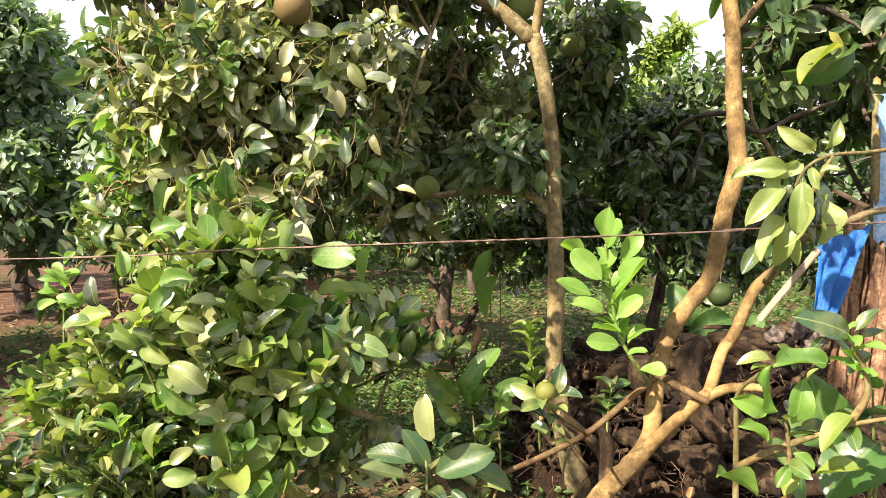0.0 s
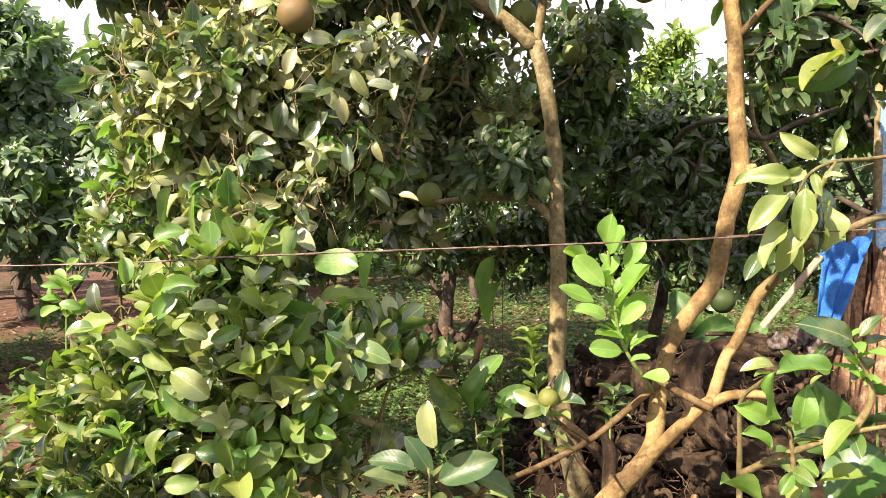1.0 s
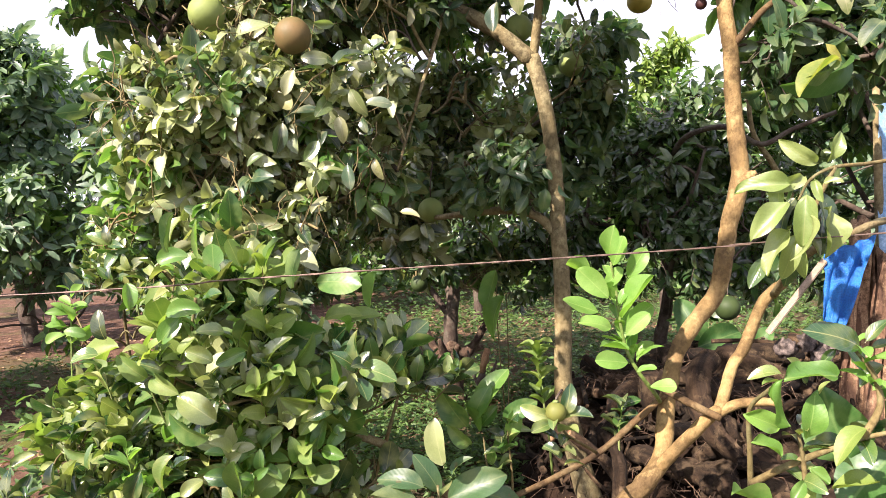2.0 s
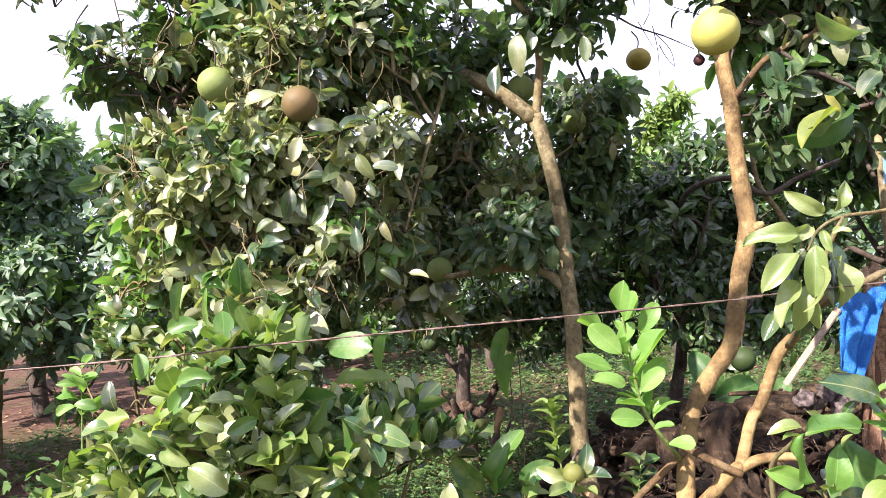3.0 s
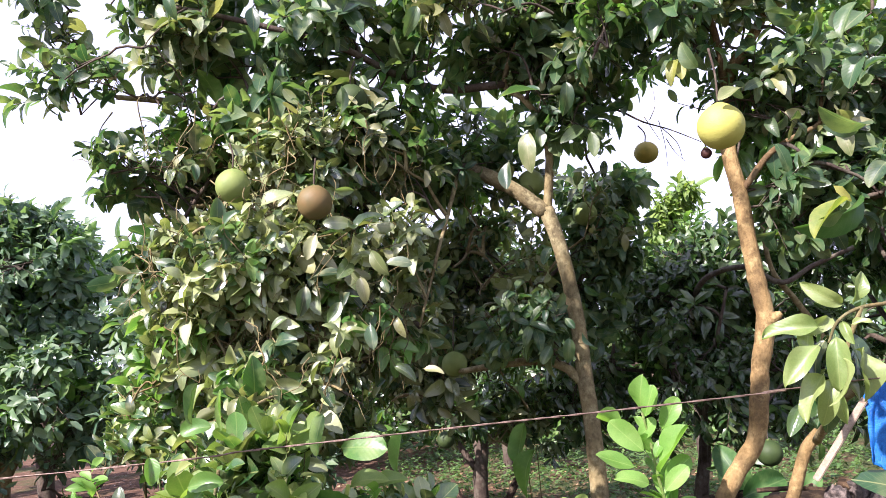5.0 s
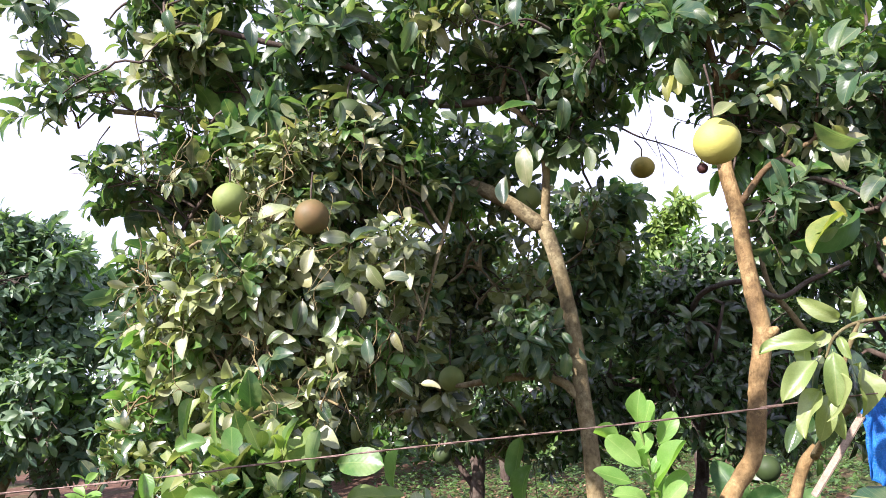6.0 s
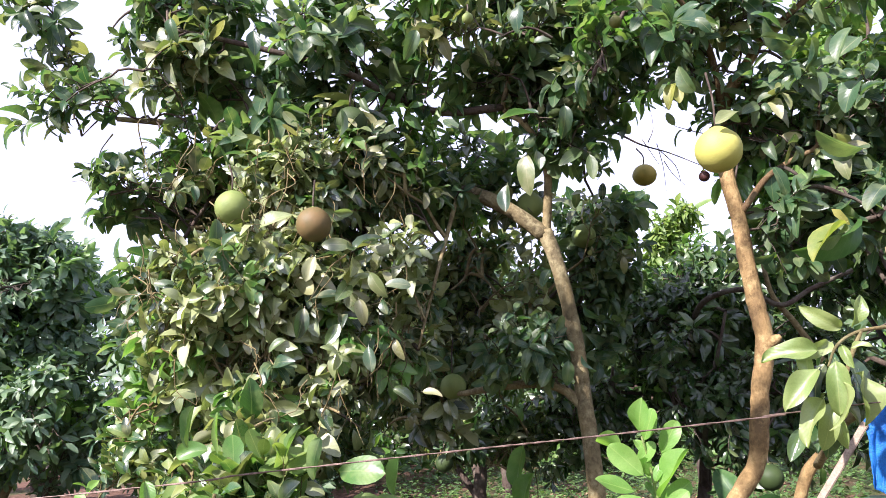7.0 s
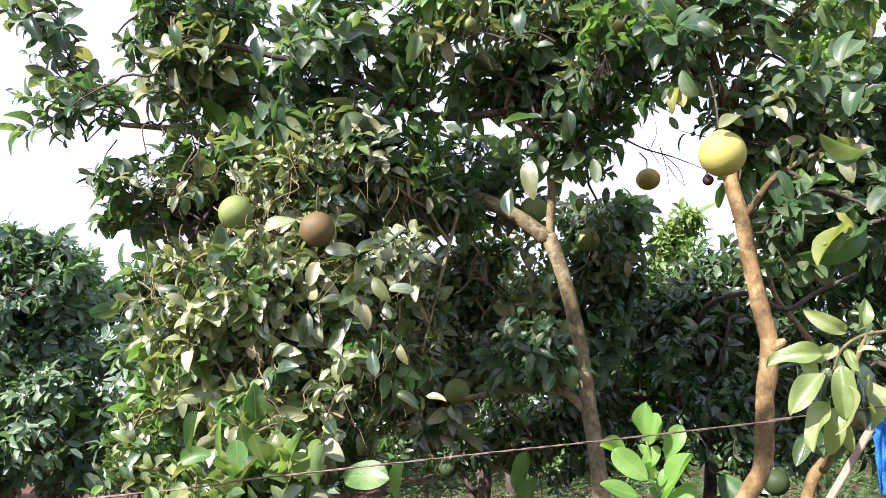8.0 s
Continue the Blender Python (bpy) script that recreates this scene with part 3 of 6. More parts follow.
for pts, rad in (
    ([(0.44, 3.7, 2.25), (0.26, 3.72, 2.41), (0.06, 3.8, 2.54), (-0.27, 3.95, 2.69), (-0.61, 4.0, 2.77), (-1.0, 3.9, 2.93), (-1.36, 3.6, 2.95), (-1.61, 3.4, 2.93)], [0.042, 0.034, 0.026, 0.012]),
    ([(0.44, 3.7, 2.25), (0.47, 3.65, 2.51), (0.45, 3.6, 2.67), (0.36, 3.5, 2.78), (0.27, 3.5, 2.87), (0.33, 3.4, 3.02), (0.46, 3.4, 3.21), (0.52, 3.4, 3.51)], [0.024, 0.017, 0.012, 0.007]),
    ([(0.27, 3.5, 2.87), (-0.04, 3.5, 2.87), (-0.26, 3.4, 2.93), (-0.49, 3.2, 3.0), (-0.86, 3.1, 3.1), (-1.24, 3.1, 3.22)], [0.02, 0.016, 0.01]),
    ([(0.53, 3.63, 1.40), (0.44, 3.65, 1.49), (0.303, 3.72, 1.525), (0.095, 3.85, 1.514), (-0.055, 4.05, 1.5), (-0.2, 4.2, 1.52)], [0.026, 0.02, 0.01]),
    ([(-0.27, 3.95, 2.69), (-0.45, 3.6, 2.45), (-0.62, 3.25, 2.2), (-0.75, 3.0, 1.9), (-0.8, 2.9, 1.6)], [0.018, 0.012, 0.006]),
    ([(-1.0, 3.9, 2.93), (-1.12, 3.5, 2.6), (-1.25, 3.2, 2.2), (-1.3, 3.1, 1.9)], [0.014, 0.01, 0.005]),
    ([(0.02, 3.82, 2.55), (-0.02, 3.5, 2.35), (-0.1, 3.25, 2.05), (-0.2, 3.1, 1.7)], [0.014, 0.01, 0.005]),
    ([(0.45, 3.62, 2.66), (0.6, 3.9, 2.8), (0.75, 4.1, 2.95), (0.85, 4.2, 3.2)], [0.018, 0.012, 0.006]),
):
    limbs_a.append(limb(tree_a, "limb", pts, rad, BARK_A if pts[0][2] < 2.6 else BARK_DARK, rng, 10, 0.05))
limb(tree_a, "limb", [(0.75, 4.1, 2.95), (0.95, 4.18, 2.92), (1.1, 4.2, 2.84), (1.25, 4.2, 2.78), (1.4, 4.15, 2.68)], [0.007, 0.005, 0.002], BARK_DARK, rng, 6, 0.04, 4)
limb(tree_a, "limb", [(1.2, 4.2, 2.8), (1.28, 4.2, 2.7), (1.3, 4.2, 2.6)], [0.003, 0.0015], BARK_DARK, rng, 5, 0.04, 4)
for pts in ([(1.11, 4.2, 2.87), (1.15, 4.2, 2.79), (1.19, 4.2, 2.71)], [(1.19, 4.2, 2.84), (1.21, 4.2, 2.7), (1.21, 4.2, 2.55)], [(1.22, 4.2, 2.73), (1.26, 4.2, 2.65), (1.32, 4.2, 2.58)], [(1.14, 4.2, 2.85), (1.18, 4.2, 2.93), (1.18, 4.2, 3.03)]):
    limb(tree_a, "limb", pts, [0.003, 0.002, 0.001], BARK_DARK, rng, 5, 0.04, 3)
LOBES_A = [(-0.58, 3.2, 1.85, 0.46, 0.42, 0.48), (-0.92, 3.05, 1.9, 0.36, 0.38, 0.4), (-0.62, 3.3, 2.38, 0.5, 0.45, 0.3), (0.15, 4.5, 1.8, 0.5, 0.24, 0.36),
           (-0.68, 2.95, 1.5, 0.4, 0.35, 0.25), (0.05, 4.3, 2.2, 0.5, 0.32, 0.4), (-0.3, 4.45, 1.6, 0.4, 0.28, 0.4), (0.1, 5.6, 1.15, 0.6, 0.22, 0.26),
           (0.24, 3.46, 1.70, 0.15, 0.1, 0.12), (0.75, 4.3, 2.33, 0.25, 0.2, 0.18)]
LOBES_A_TOP = scatter((-1.5, 1.0), (2.45, 3.45), (3.15, 3.6), 0.25, [(0.0, 2.95, 0.13), (-0.35, 2.76, 0.1), (-1.3, 2.68, 0.14), (-1.6, 2.6, 0.16), (0.92, 2.45, 0.3), (-1.62, 3.0, 0.1), (0.2, 2.5, 0.16), (0.05, 2.7, 0.13)], 15)
LOBES_A_TOP += [(0.2, 3.95, 2.5, 0.32, 0.14, 0.18), (-0.15, 3.75, 2.5, 0.3, 0.15, 0.16), (0.1, 4.15, 2.76, 0.36, 0.16, 0.24)]
LOBES_A_EDGE = [(-1.88, 3.1, 3.36, 0.16, 0.2, 0.13), (-1.62, 3.1, 3.12, 0.2, 0.25, 0.14), (-1.6, 3.1, 2.76, 0.19, 0.25, 0.14), (-1.4, 3.1, 2.5, 0.22, 0.25, 0.14),
                (-1.3, 3.1, 2.9, 0.2, 0.3, 0.15), (-1.34, 3.1, 1.9, 0.16, 0.2, 0.16), (-1.15, 3.1, 2.3, 0.16, 0.25, 0.2)]
crown_of(tree_a, limbs_a, LOBES_A, 150, 1500, 6, 0.088, rng, LEAF_OLD, BARK_A, MID, near_limit=2.95, near_shapes=NEAR, droop=0.35, toward=(-0.15, -0.3, 0), clump=2.4, wild=0.85, single=220, mix=((LEAF_DUSTY_LIT, 0.38), (LEAF_SKY_TINT, 0.14), (LEAF_FRESH, 0.12)))
crown_of(tree_a, limbs_a, [(q[0], q[1] + 0.25, *q[2:]) for q in LOBES_A], 120, 700, 7, 0.072, rng, LEAF_SKY_TINT, BARK_DARK, FAR, droop=0.25, toward=(-0.15, -0.2, 0), clump=2.0, wild=0.7, shell=0.2, mix=((LEAF_OLD, 0.4), (LEAF_FRESH, 0.15), (LEAF_DUSTY_LIT, 0.12)))
crown_of(tree_a, limbs_a, LOBES_A_TOP, 170, 920, 7, 0.098, rng, LEAF_SKY_TINT, BARK_DARK, MID, near_limit=2.95, near_shapes=NEAR, droop=0.05, toward=(-0.1, -0.1, 0), clump=0.15, wild=0.5, single=100, bough_r=0.008, shell=0.1, mix=((LEAF_FRESH, 0.12), (LEAF_OLD, 0.2)))
crown_of(tree_a, limbs_a, LOBES_A_EDGE, 46, 95, 6, 0.088, rng, LEAF_SKY_TINT, BARK_DARK, MID, near_limit=2.95, near_shapes=NEAR, droop=0.1, toward=(-0.1, -0.3, 0), clump=0.4, wild=0.5, single=60, bough_r=0.006, twig_r=0.003, mix=((LEAF_OLD, 0.25),))

crown_of(tree_a, limbs_a[-1:], [(0.86, 4.64, 2.47, 0.23, 0.12, 0.21), (0.8, 4.75, 2.12, 0.3, 0.14, 0.22), (0.62, 4.7, 1.8, 0.3, 0.14, 0.22), (1.06, 4.65, 2.45, 0.15, 0.1, 0.2)], 38, 290, 7, 0.1, rng, LEAF_SKY_TINT, BARK_DARK, MID, droop=0.15, reach=0.7, shell=0.3, wild=0.5)
crown_of(tree_a, limbs_a[-1:] + limbs_a[2:3], [(0.66, 3.7, 2.88, 0.23, 0.24, 0.18), (0.5, 3.6, 3.1, 0.28, 0.28, 0.14)], 20, 110, 7, 0.108, rng, LEAF_SKY_TINT, BARK_DARK, MID, droop=0.05, reach=0.6, shell=0.3, wild=0.5, mix=((LEAF_FRESH, 0.2),))
crown_of(tree_a, limbs_a[4:5], [(0.3, 3.5, 1.73, 0.14, 0.06, 0.1), (0.16, 3.6, 1.74, 0.14, 0.06, 0.08)], 6, 45, 6, 0.074, np.random.default_rng(18), LEAF_SKY_TINT, BARK_DARK, MID, droop=0.1, toward=(-0.2, -0.4, 0), shell=0.1, wild=0.6)
# bare, half-dead twigs hanging through the crown
pool = np.vstack(limbs_a)
dry = []
ends, _ = sample_lobes(LOBES_A[:3] + LOBES_A[4:5] + LOBES_A_EDGE[3:], 210, rng, 0.75)
for e in ends:
    e = e + np.array((0, -0.04, 0))
    a = e + np.array((rng.normal(0, 0.09), rng.uniform(0.0, 0.12), rng.uniform(0.1, 0.3)))
    line = spline(arc(a, e, rng.uniform(-0.03, 0.03), rng, 4, 0.07), 3)
    dry.append(tube(line, [0.0035, 0.0022, 0.001], 5, closed=False))
    for j in range(3):
        p = line[int(rng.integers(3, len(line)))]
        q = p + np.array((rng.normal(0, 0.05), rng.normal(-0.02, 0.04), rng.normal(-0.03, 0.05)))
        dry.append(tube(arc(p, q, 0.005, rng, 3, 0.05), [0.0018, 0.0008], 4, closed=False))
v, f = joined(dry)
part("deadwood", v, f, BARK_STEM, tree_a, "bare pale brown twigs", kind="stuff")

# ---- second tree: bent ochre trunk ----
rng = np.random.default_rng(12)
tree_b = thing("pomelo_tree", (0.42, 2.5, -0.02), "pomelo tree with bent ochre trunk beside a heap of roots", "tree", "orchard trees")
trunk_b = limb(tree_b, "trunk", [(0.36, 2.5, -0.06), (0.4, 2.5, 0.15), (0.53, 2.55, 0.42), (0.66, 2.58, 0.55), (0.73, 2.6, 0.64), (0.765, 2.66, 0.8), (0.82, 2.72, 0.97), (0.9, 2.76, 1.08), (1.0, 2.8, 1.19), (1.03, 2.8, 1.32), (1.06, 2.82, 1.45), (1.105, 2.83, 1.61), (1.095, 2.83, 1.75), (1.09, 2.85, 1.92), (1.09, 2.87, 2.11), (1.08, 2.9, 2.3), (1.11, 2.95, 2.5), (1.15, 2.95, 2.63), (1.23, 2.95, 2.74), (1.31, 2.95, 2.86), (1.38, 2.95, 3.06), (1.42, 2.95, 3.3)],
               [0.040, 0.036, 0.033, 0.030, 0.031, 0.033, 0.033, 0.030, 0.028, 0.025, 0.02, 0.014], BARK_B, rng, 16, 0.06)
trunk_b_ob = tree_b.children[0]
limb(trunk_b_ob, "knot", [(1.105, 2.83, 1.61), (1.135, 2.80, 1.625), (1.15, 2.79, 1.635)], [0.03, 0.02, 0.009], BARK_B, rng, 10, 0.12, 3)
for k in range(9):
    c = np.array((0.50, 2.54, 0.375)) + k * np.array((0.0125, 0.004, 0.0125))
    a = np.linspace(0, 2 * math.pi, 25)
    u, w = unit(np.array((1.0, 0, -1.0))), np.array((0.0, 1.0, 0.0))
    ring = c + (0.0345 - 0.0005 * k) * (np.cos(a)[:, None] * u + np.sin(a)[:, None] * w)
    v, f = tube(ring, [0.0055], 6, 0.15, rng, closed=False)
    part("bark_ridge", v, f, BARK_B, trunk_b_ob)
limbs_b = [trunk_b[80:]]
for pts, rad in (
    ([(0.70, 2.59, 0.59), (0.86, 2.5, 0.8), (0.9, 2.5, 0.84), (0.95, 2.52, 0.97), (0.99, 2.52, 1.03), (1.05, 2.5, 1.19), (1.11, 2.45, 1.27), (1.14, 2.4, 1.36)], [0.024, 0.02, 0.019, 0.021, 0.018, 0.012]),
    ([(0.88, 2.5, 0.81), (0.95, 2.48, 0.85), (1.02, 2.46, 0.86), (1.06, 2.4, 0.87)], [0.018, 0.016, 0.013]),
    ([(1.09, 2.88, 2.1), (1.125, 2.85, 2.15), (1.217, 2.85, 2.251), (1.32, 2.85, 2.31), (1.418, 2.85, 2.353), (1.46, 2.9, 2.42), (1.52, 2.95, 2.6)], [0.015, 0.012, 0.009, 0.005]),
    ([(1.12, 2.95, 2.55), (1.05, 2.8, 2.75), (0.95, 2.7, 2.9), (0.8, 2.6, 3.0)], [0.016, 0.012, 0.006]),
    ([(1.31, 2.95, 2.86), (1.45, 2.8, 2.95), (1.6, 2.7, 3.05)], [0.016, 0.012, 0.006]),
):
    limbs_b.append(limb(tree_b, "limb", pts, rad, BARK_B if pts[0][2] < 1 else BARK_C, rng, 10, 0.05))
LOBES_B = [(1.75, 3.0, 2.0, 0.3, 0.3, 0.3), (1.95, 3.2, 2.4, 0.3, 0.35, 0.4), (1.5, 3.2, 2.28, 0.22, 0.22, 0.2)]
LOBES_B += scatter((0.75, 1.95), (2.55, 3.1), (2.7, 3.2), 0.22, [(1.28, 2.6, 0.1), (1.52, 2.72, 0.1), (0.78, 2.58, 0.16), (0.98, 2.6, 0.16)], 16) + scatter((1.3, 1.95), (2.05, 2.45), (2.7, 3.2), 0.22, [], 17)
crown_of(tree_b, limbs_b[:1] + limbs_b[3:], LOBES_B, 115, 780, 6, 0.086, rng, LEAF_SKY_TINT, BARK_DARK, MID, near_limit=3.0, near_shapes=NEAR, droop=0.15, toward=(-0.1, -0.2, 0), single=280, wild=0.5, clump=1.2, mix=((LEAF_FRESH, 0.15), (LEAF_OLD, 0.15)))


# ---- trees behind ----
def orchard_tree(at, tall, spread, seed, leaf_mat, leaves, label, lean=(0, 0), size=0.11, low=0.45, girth=0.065, bark=None, shapes=None):
    rng = np.random.default_rng(seed)
    x, y = at
    t = thing("pomelo_tree", (x, y, -0.02), label, "tree", "orchard trees")
    top = np.array((x + lean[0], y + lean[1], tall * 0.55))
    line = limb(t, "trunk", [(x, y, -0.05), (x + lean[0] * 0.3, y + lean[1] * 0.3, tall * 0.2), (x + lean[0] * 0.55 + 0.05, y, tall * 0.36), tuple(top)], [girth * 1.2, girth * 0.9, girth * 0.6], bark or BARK_DARK, rng, 10, 0.08)
    limbs = [line[6:]]
    for i in range(7):
        a = i * 0.9 + rng.uniform(-0.3, 0.3)
        r = spread * rng.uniform(0.5, 0.8)
        start = line[int(rng.integers(6, len(line)))]
        end = top + np.array((math.cos(a) * r, math.sin(a) * r, tall * rng.uniform(-0.1, 0.33)))
        limbs.append(limb(t, "limb", [tuple(start), tuple((start + end) / 2 + rng.normal(0, 0.06, 3)), tuple(end)], [girth * 0.5, girth * 0.32, 0.01], bark or BARK_DARK, rng, 7, 0.06, 4))
    lobes = []
    for i in range(14):
        a = i * 2.4 + rng.uniform(-0.3, 0.3)
        k = i / 13
        z = tall * (low + (0.9 - low) * k)
        r = spread * (0.72 - 0.45 * k * k) * rng.uniform(0.8, 1.1)
        lobes.append((x + lean[0] + math.cos(a) * r, y + lean[1] + math.sin(a) * r, z, spread * 0.42, spread * 0.42, tall * 0.15))
    lobes.append((x + lean[0], y + lean[1], tall * 0.82, spread * 0.6, spread * 0.6, tall * 0.16))
    crown_of(t, limbs, lobes, 80, leaves // 6, 6, size, rng, leaf_mat, BARK_DARK, shapes or FARTHER, droop=0.35, reach=0.7, shell=0.5, twig_r=0.004, bough_r=0.012, clump=0.9, toward=(-0.1, -0.2, 0), mix=((LEAF_FRESH, 0.12),))
    return t


behind = "dark green pomelo tree with a low dense crown"
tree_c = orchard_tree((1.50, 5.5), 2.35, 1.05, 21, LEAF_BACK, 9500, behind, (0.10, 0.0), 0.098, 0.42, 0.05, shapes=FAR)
orchard_tree((-5.3, 9.4), 3.7, 1.9, 22, LEAF_HAZED, 9000, "dark green pomelo tree with a leaning trunk on bare red soil", (-0.3, 0), 0.15, 0.32, 0.09)
orchard_tree((-2.2, 6.6), 2.7, 1.3, 23, LEAF_HAZED, 9000, behind, (0, 0), 0.115, 0.36)
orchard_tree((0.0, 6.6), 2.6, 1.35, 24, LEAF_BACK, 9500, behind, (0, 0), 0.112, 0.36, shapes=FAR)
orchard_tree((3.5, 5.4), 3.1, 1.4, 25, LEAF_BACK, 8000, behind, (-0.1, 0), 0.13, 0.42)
orchard_tree((-3.95, 6.2), 3.2, 1.0, 29, LEAF_HAZED, 9000, "dark green pomelo tree with a grey leaning trunk", (0.1, 0.1), 0.125, 0.26, 0.06, BARK_A, FAR)
orchard_tree((2.78, 9.6), 3.6, 0.45, 26, LEAF_LIME, 3400, "sunny yellow-green tree rising behind the orchard", (0, 0), 0.13, 0.4, shapes=FAR)
orchard_tree((3.3, 5.0), 3.9, 0.75, 28, LEAF_LIME, 2600, "bright green tree with sunlit leaves beside the heap", (-0.5, -0.2), 0.15, 0.7, 0.05, shapes=FAR)
tree_m = orchard_tree((-3.0, 11.0), 3.7, 1.8, 31, LEAF_HAZED, 3600, behind, (0, 0), 0.21, 0.32, 0.08)
# first copy stands out of view, added to shade the trees on the left
for x, y, turn, k in ((-6.2, 4.3, 50, 1.05), (-7.6, 11.5, 100, 1.0), (0.4, 10.5, 70, 0.78), (5.9, 9.0, 150, 0.95), (4.5, 15, 300, 1.0), (-5.5, 16, 20, 1.05), (-1.5, 17, 250, 1.05), (-10.5, 16, 200, 1.1),
                      (-14, 21, 80, 1.2), (8, 22, 10, 1.2), (1, 25, 220, 1.3), (-7, 27, 160, 1.3), (15, 24, 45, 1.3)):
    made = copy_thing(tree_m, pose(x, y, -0.02, 0, 0, turn))
    made.scale = (k, k, k)
    tagged(made, behind, "tree", "orchard trees")

# unseen tree added beside the path; its overhanging crown dapples the trunks
rng = np.random.default_rng(37)
tree_k = thing("pomelo_tree", (-2.9, -0.6, -0.02), "unseen pomelo tree added beside the path to dapple the trunks", "tree", "orchard trees")
over = [limb(tree_k, "trunk", [(-2.9, -0.6, -0.05), (-2.85, -0.5, 1.5), (-2.6, -0.2, 3.0), (-2.2, 0.3, 4.2)], [0.08, 0.06, 0.035], BARK_DARK, rng, 10, 0.06)[8:]]
for pts in ([(-2.6, -0.2, 3.0), (-2.1, 0.5, 4.0), (-1.6, 1.1, 4.6), (-1.1, 1.6, 5.0)], [(-2.4, 0.0, 3.6), (-1.9, 0.2, 4.3), (-1.4, 0.4, 4.7)], [(-2.4, 0.1, 3.8), (-2.3, 0.8, 4.5), (-2.1, 1.5, 5.0)]):
    over.append(limb(tree_k, "limb", pts, [0.03, 0.02, 0.008], BARK_DARK, rng, 8))
crown_of(tree_k, over, [(-1.4, 0.45, 4.7, 0.5, 0.6, 0.35), (-1.2, 1.15, 4.9, 0.4, 0.4, 0.3), (-2.1, 0.8, 4.9, 0.4, 0.5, 0.3), (-1.6, -0.1, 4.6, 0.4, 0.35, 0.3)], 24, 55, 6, 0.115, rng, LEAF_SKY_TINT, BARK_DARK, MID, droop=0.15, reach=0.5, shell=0.2, clump=0.8)

# long bent limbs that the tree behind the heap sends forward
rng = np.random.default_rng(27)
ORIGIN[tree_c] = np.array((1.50, 5.5, -0.02))
limb(tree_c, "limb", [(1.58, 5.5, 1.62), (1.54, 5.3, 1.74), (1.49, 4.8, 1.92), (1.56, 4.6, 1.98), (1.66, 4.4, 1.97), (1.8, 4.3, 1.86), (1.98, 4.3, 1.94), (2.18, 4.2, 2.02)], [0.022, 0.018, 0.016, 0.012], BARK_DARK, rng, 8)
limb(tree_c, "limb", [(1.73, 4.3, 2.3), (1.75, 4.3, 1.95), (1.91, 4.4, 1.75), (2.08, 4.5, 1.52), (2.3, 4.8, 1.3)], [0.012, 0.018, 0.024], BARK_A, rng, 8)


# ---- shrub of young pomelo growth in front ----
def shrub(name, at, label, stems, lobes, boughs, twigs, per_twig, size, seed, leaf_mat, shapes, single=300, limit=99, droop=-0.55, up=0.45, toward=(-0.1, -0.25, 0), mat_stem=None, stem_r=0.012, shell=0.35, reach=0.3, near=None):
    rng = np.random.default_rng(seed)
    t = thing(name, at, label, "shrub", "young citrus growth")
    lines = [limb(t, "stem", s, [stem_r, stem_r * 0.8, stem_r * 0.4], mat_stem or BARK_STEM, rng, 8, 0.05, 5) for s in stems]
    crown_of(t, [l[4:] for l in lines], lobes, boughs, twigs, per_twig, size, rng, leaf_mat, mat_stem or BARK_STEM, shapes, droop=droop, up=up, toward=toward,
             near_limit=limit, near_shapes=near or shapes, single=single, shell=shell, reach=reach, twig_r=0.0028, bough_r=0.006, wild=0.85, clump=1.6, cup=0.9, mix=((LEAF_FRESH, 0.18), (LEAF_DUSTY_LIT, 0.1), (LEAF_LIME, 0.14)))
    return t


def blades(parent, pairs, shapes, mat, seed, face=(-0.25, -0.8, 0.55), wild=0.42, grow=1.0):
    """Single blades from foot to tip."""
    rng = np.random.default_rng(seed)
    a, b = np.array([p[0] for p in pairs], float), np.array([p[1] for p in pairs], float)
    nrm = np.array(face) + rng.normal(0, wild, a.shape)
    leaf_parts(parent, a, frames_of(b - a, nrm), np.linalg.norm(b - a, axis=1) * grow, shapes, mat, rng)


def sprig(t, stem, count, size, mat, shapes, seed, rise=0.9, start=0.15):
    """Blades in a spiral up a stem."""
    rng = np.random.default_rng(seed)
    line = spline(stem, 8)
    P, D, N, S = [], [], [], []
    for i in range(count):
        k = start + (1 - start) * i / max(1, count - 1)
        p = line[min(len(line) - 1, int(k * (len(line) - 1)))]
        a = i * 2.4 + rng.uniform(-0.4, 0.4)
        d = np.array((math.cos(a), math.sin(a), rise * rng.uniform(0.5, 1.3)))
        P.append(p), D.append(d), N.append(np.array((-math.cos(a) * 0.6, -math.sin(a) * 0.6 - 0.2, 1.0)) + rng.normal(0, 0.25, 3)), S.append(size * rng.uniform(0.6, 1.1))
    leaf_parts(t, np.array(P), frames_of(np.array(D), np.array(N)), np.array(S), shapes, mat, rng)


BLADES_FRONT = [((-0.7, 1.86, 1.43), (-0.68, 1.83, 1.52)), ((-0.62, 1.84, 1.41), (-0.61, 1.81, 1.5)), ((-0.67, 1.8, 1.4), (-0.58, 1.7, 1.44)),
    ((-0.44, 2.08, 1.31), (-0.43, 2.05, 1.41)), ((-0.38, 2.1, 1.33), (-0.27, 2.02, 1.34)), ((-0.27, 2.5, 1.2), (-0.25, 2.47, 1.31)),
    ((-0.53, 2.2, 1.14), (-0.4, 2.14, 1.18)), ((-0.62, 2.0, 0.95), (-0.73, 1.97, 1.05)), ((-0.52, 2.1, 1.1), (-0.43, 2.07, 1.03)),
    ((-0.86, 2.2, 1.14), (-0.82, 2.17, 1.24)), ((-0.63, 2.1, 1.05), (-0.57, 2.07, 1.16)), ((-0.67, 1.95, 1.27), (-0.74, 1.89, 1.29)),
    ((-0.69, 2.05, 1.19), (-0.59, 2.0, 1.24))]
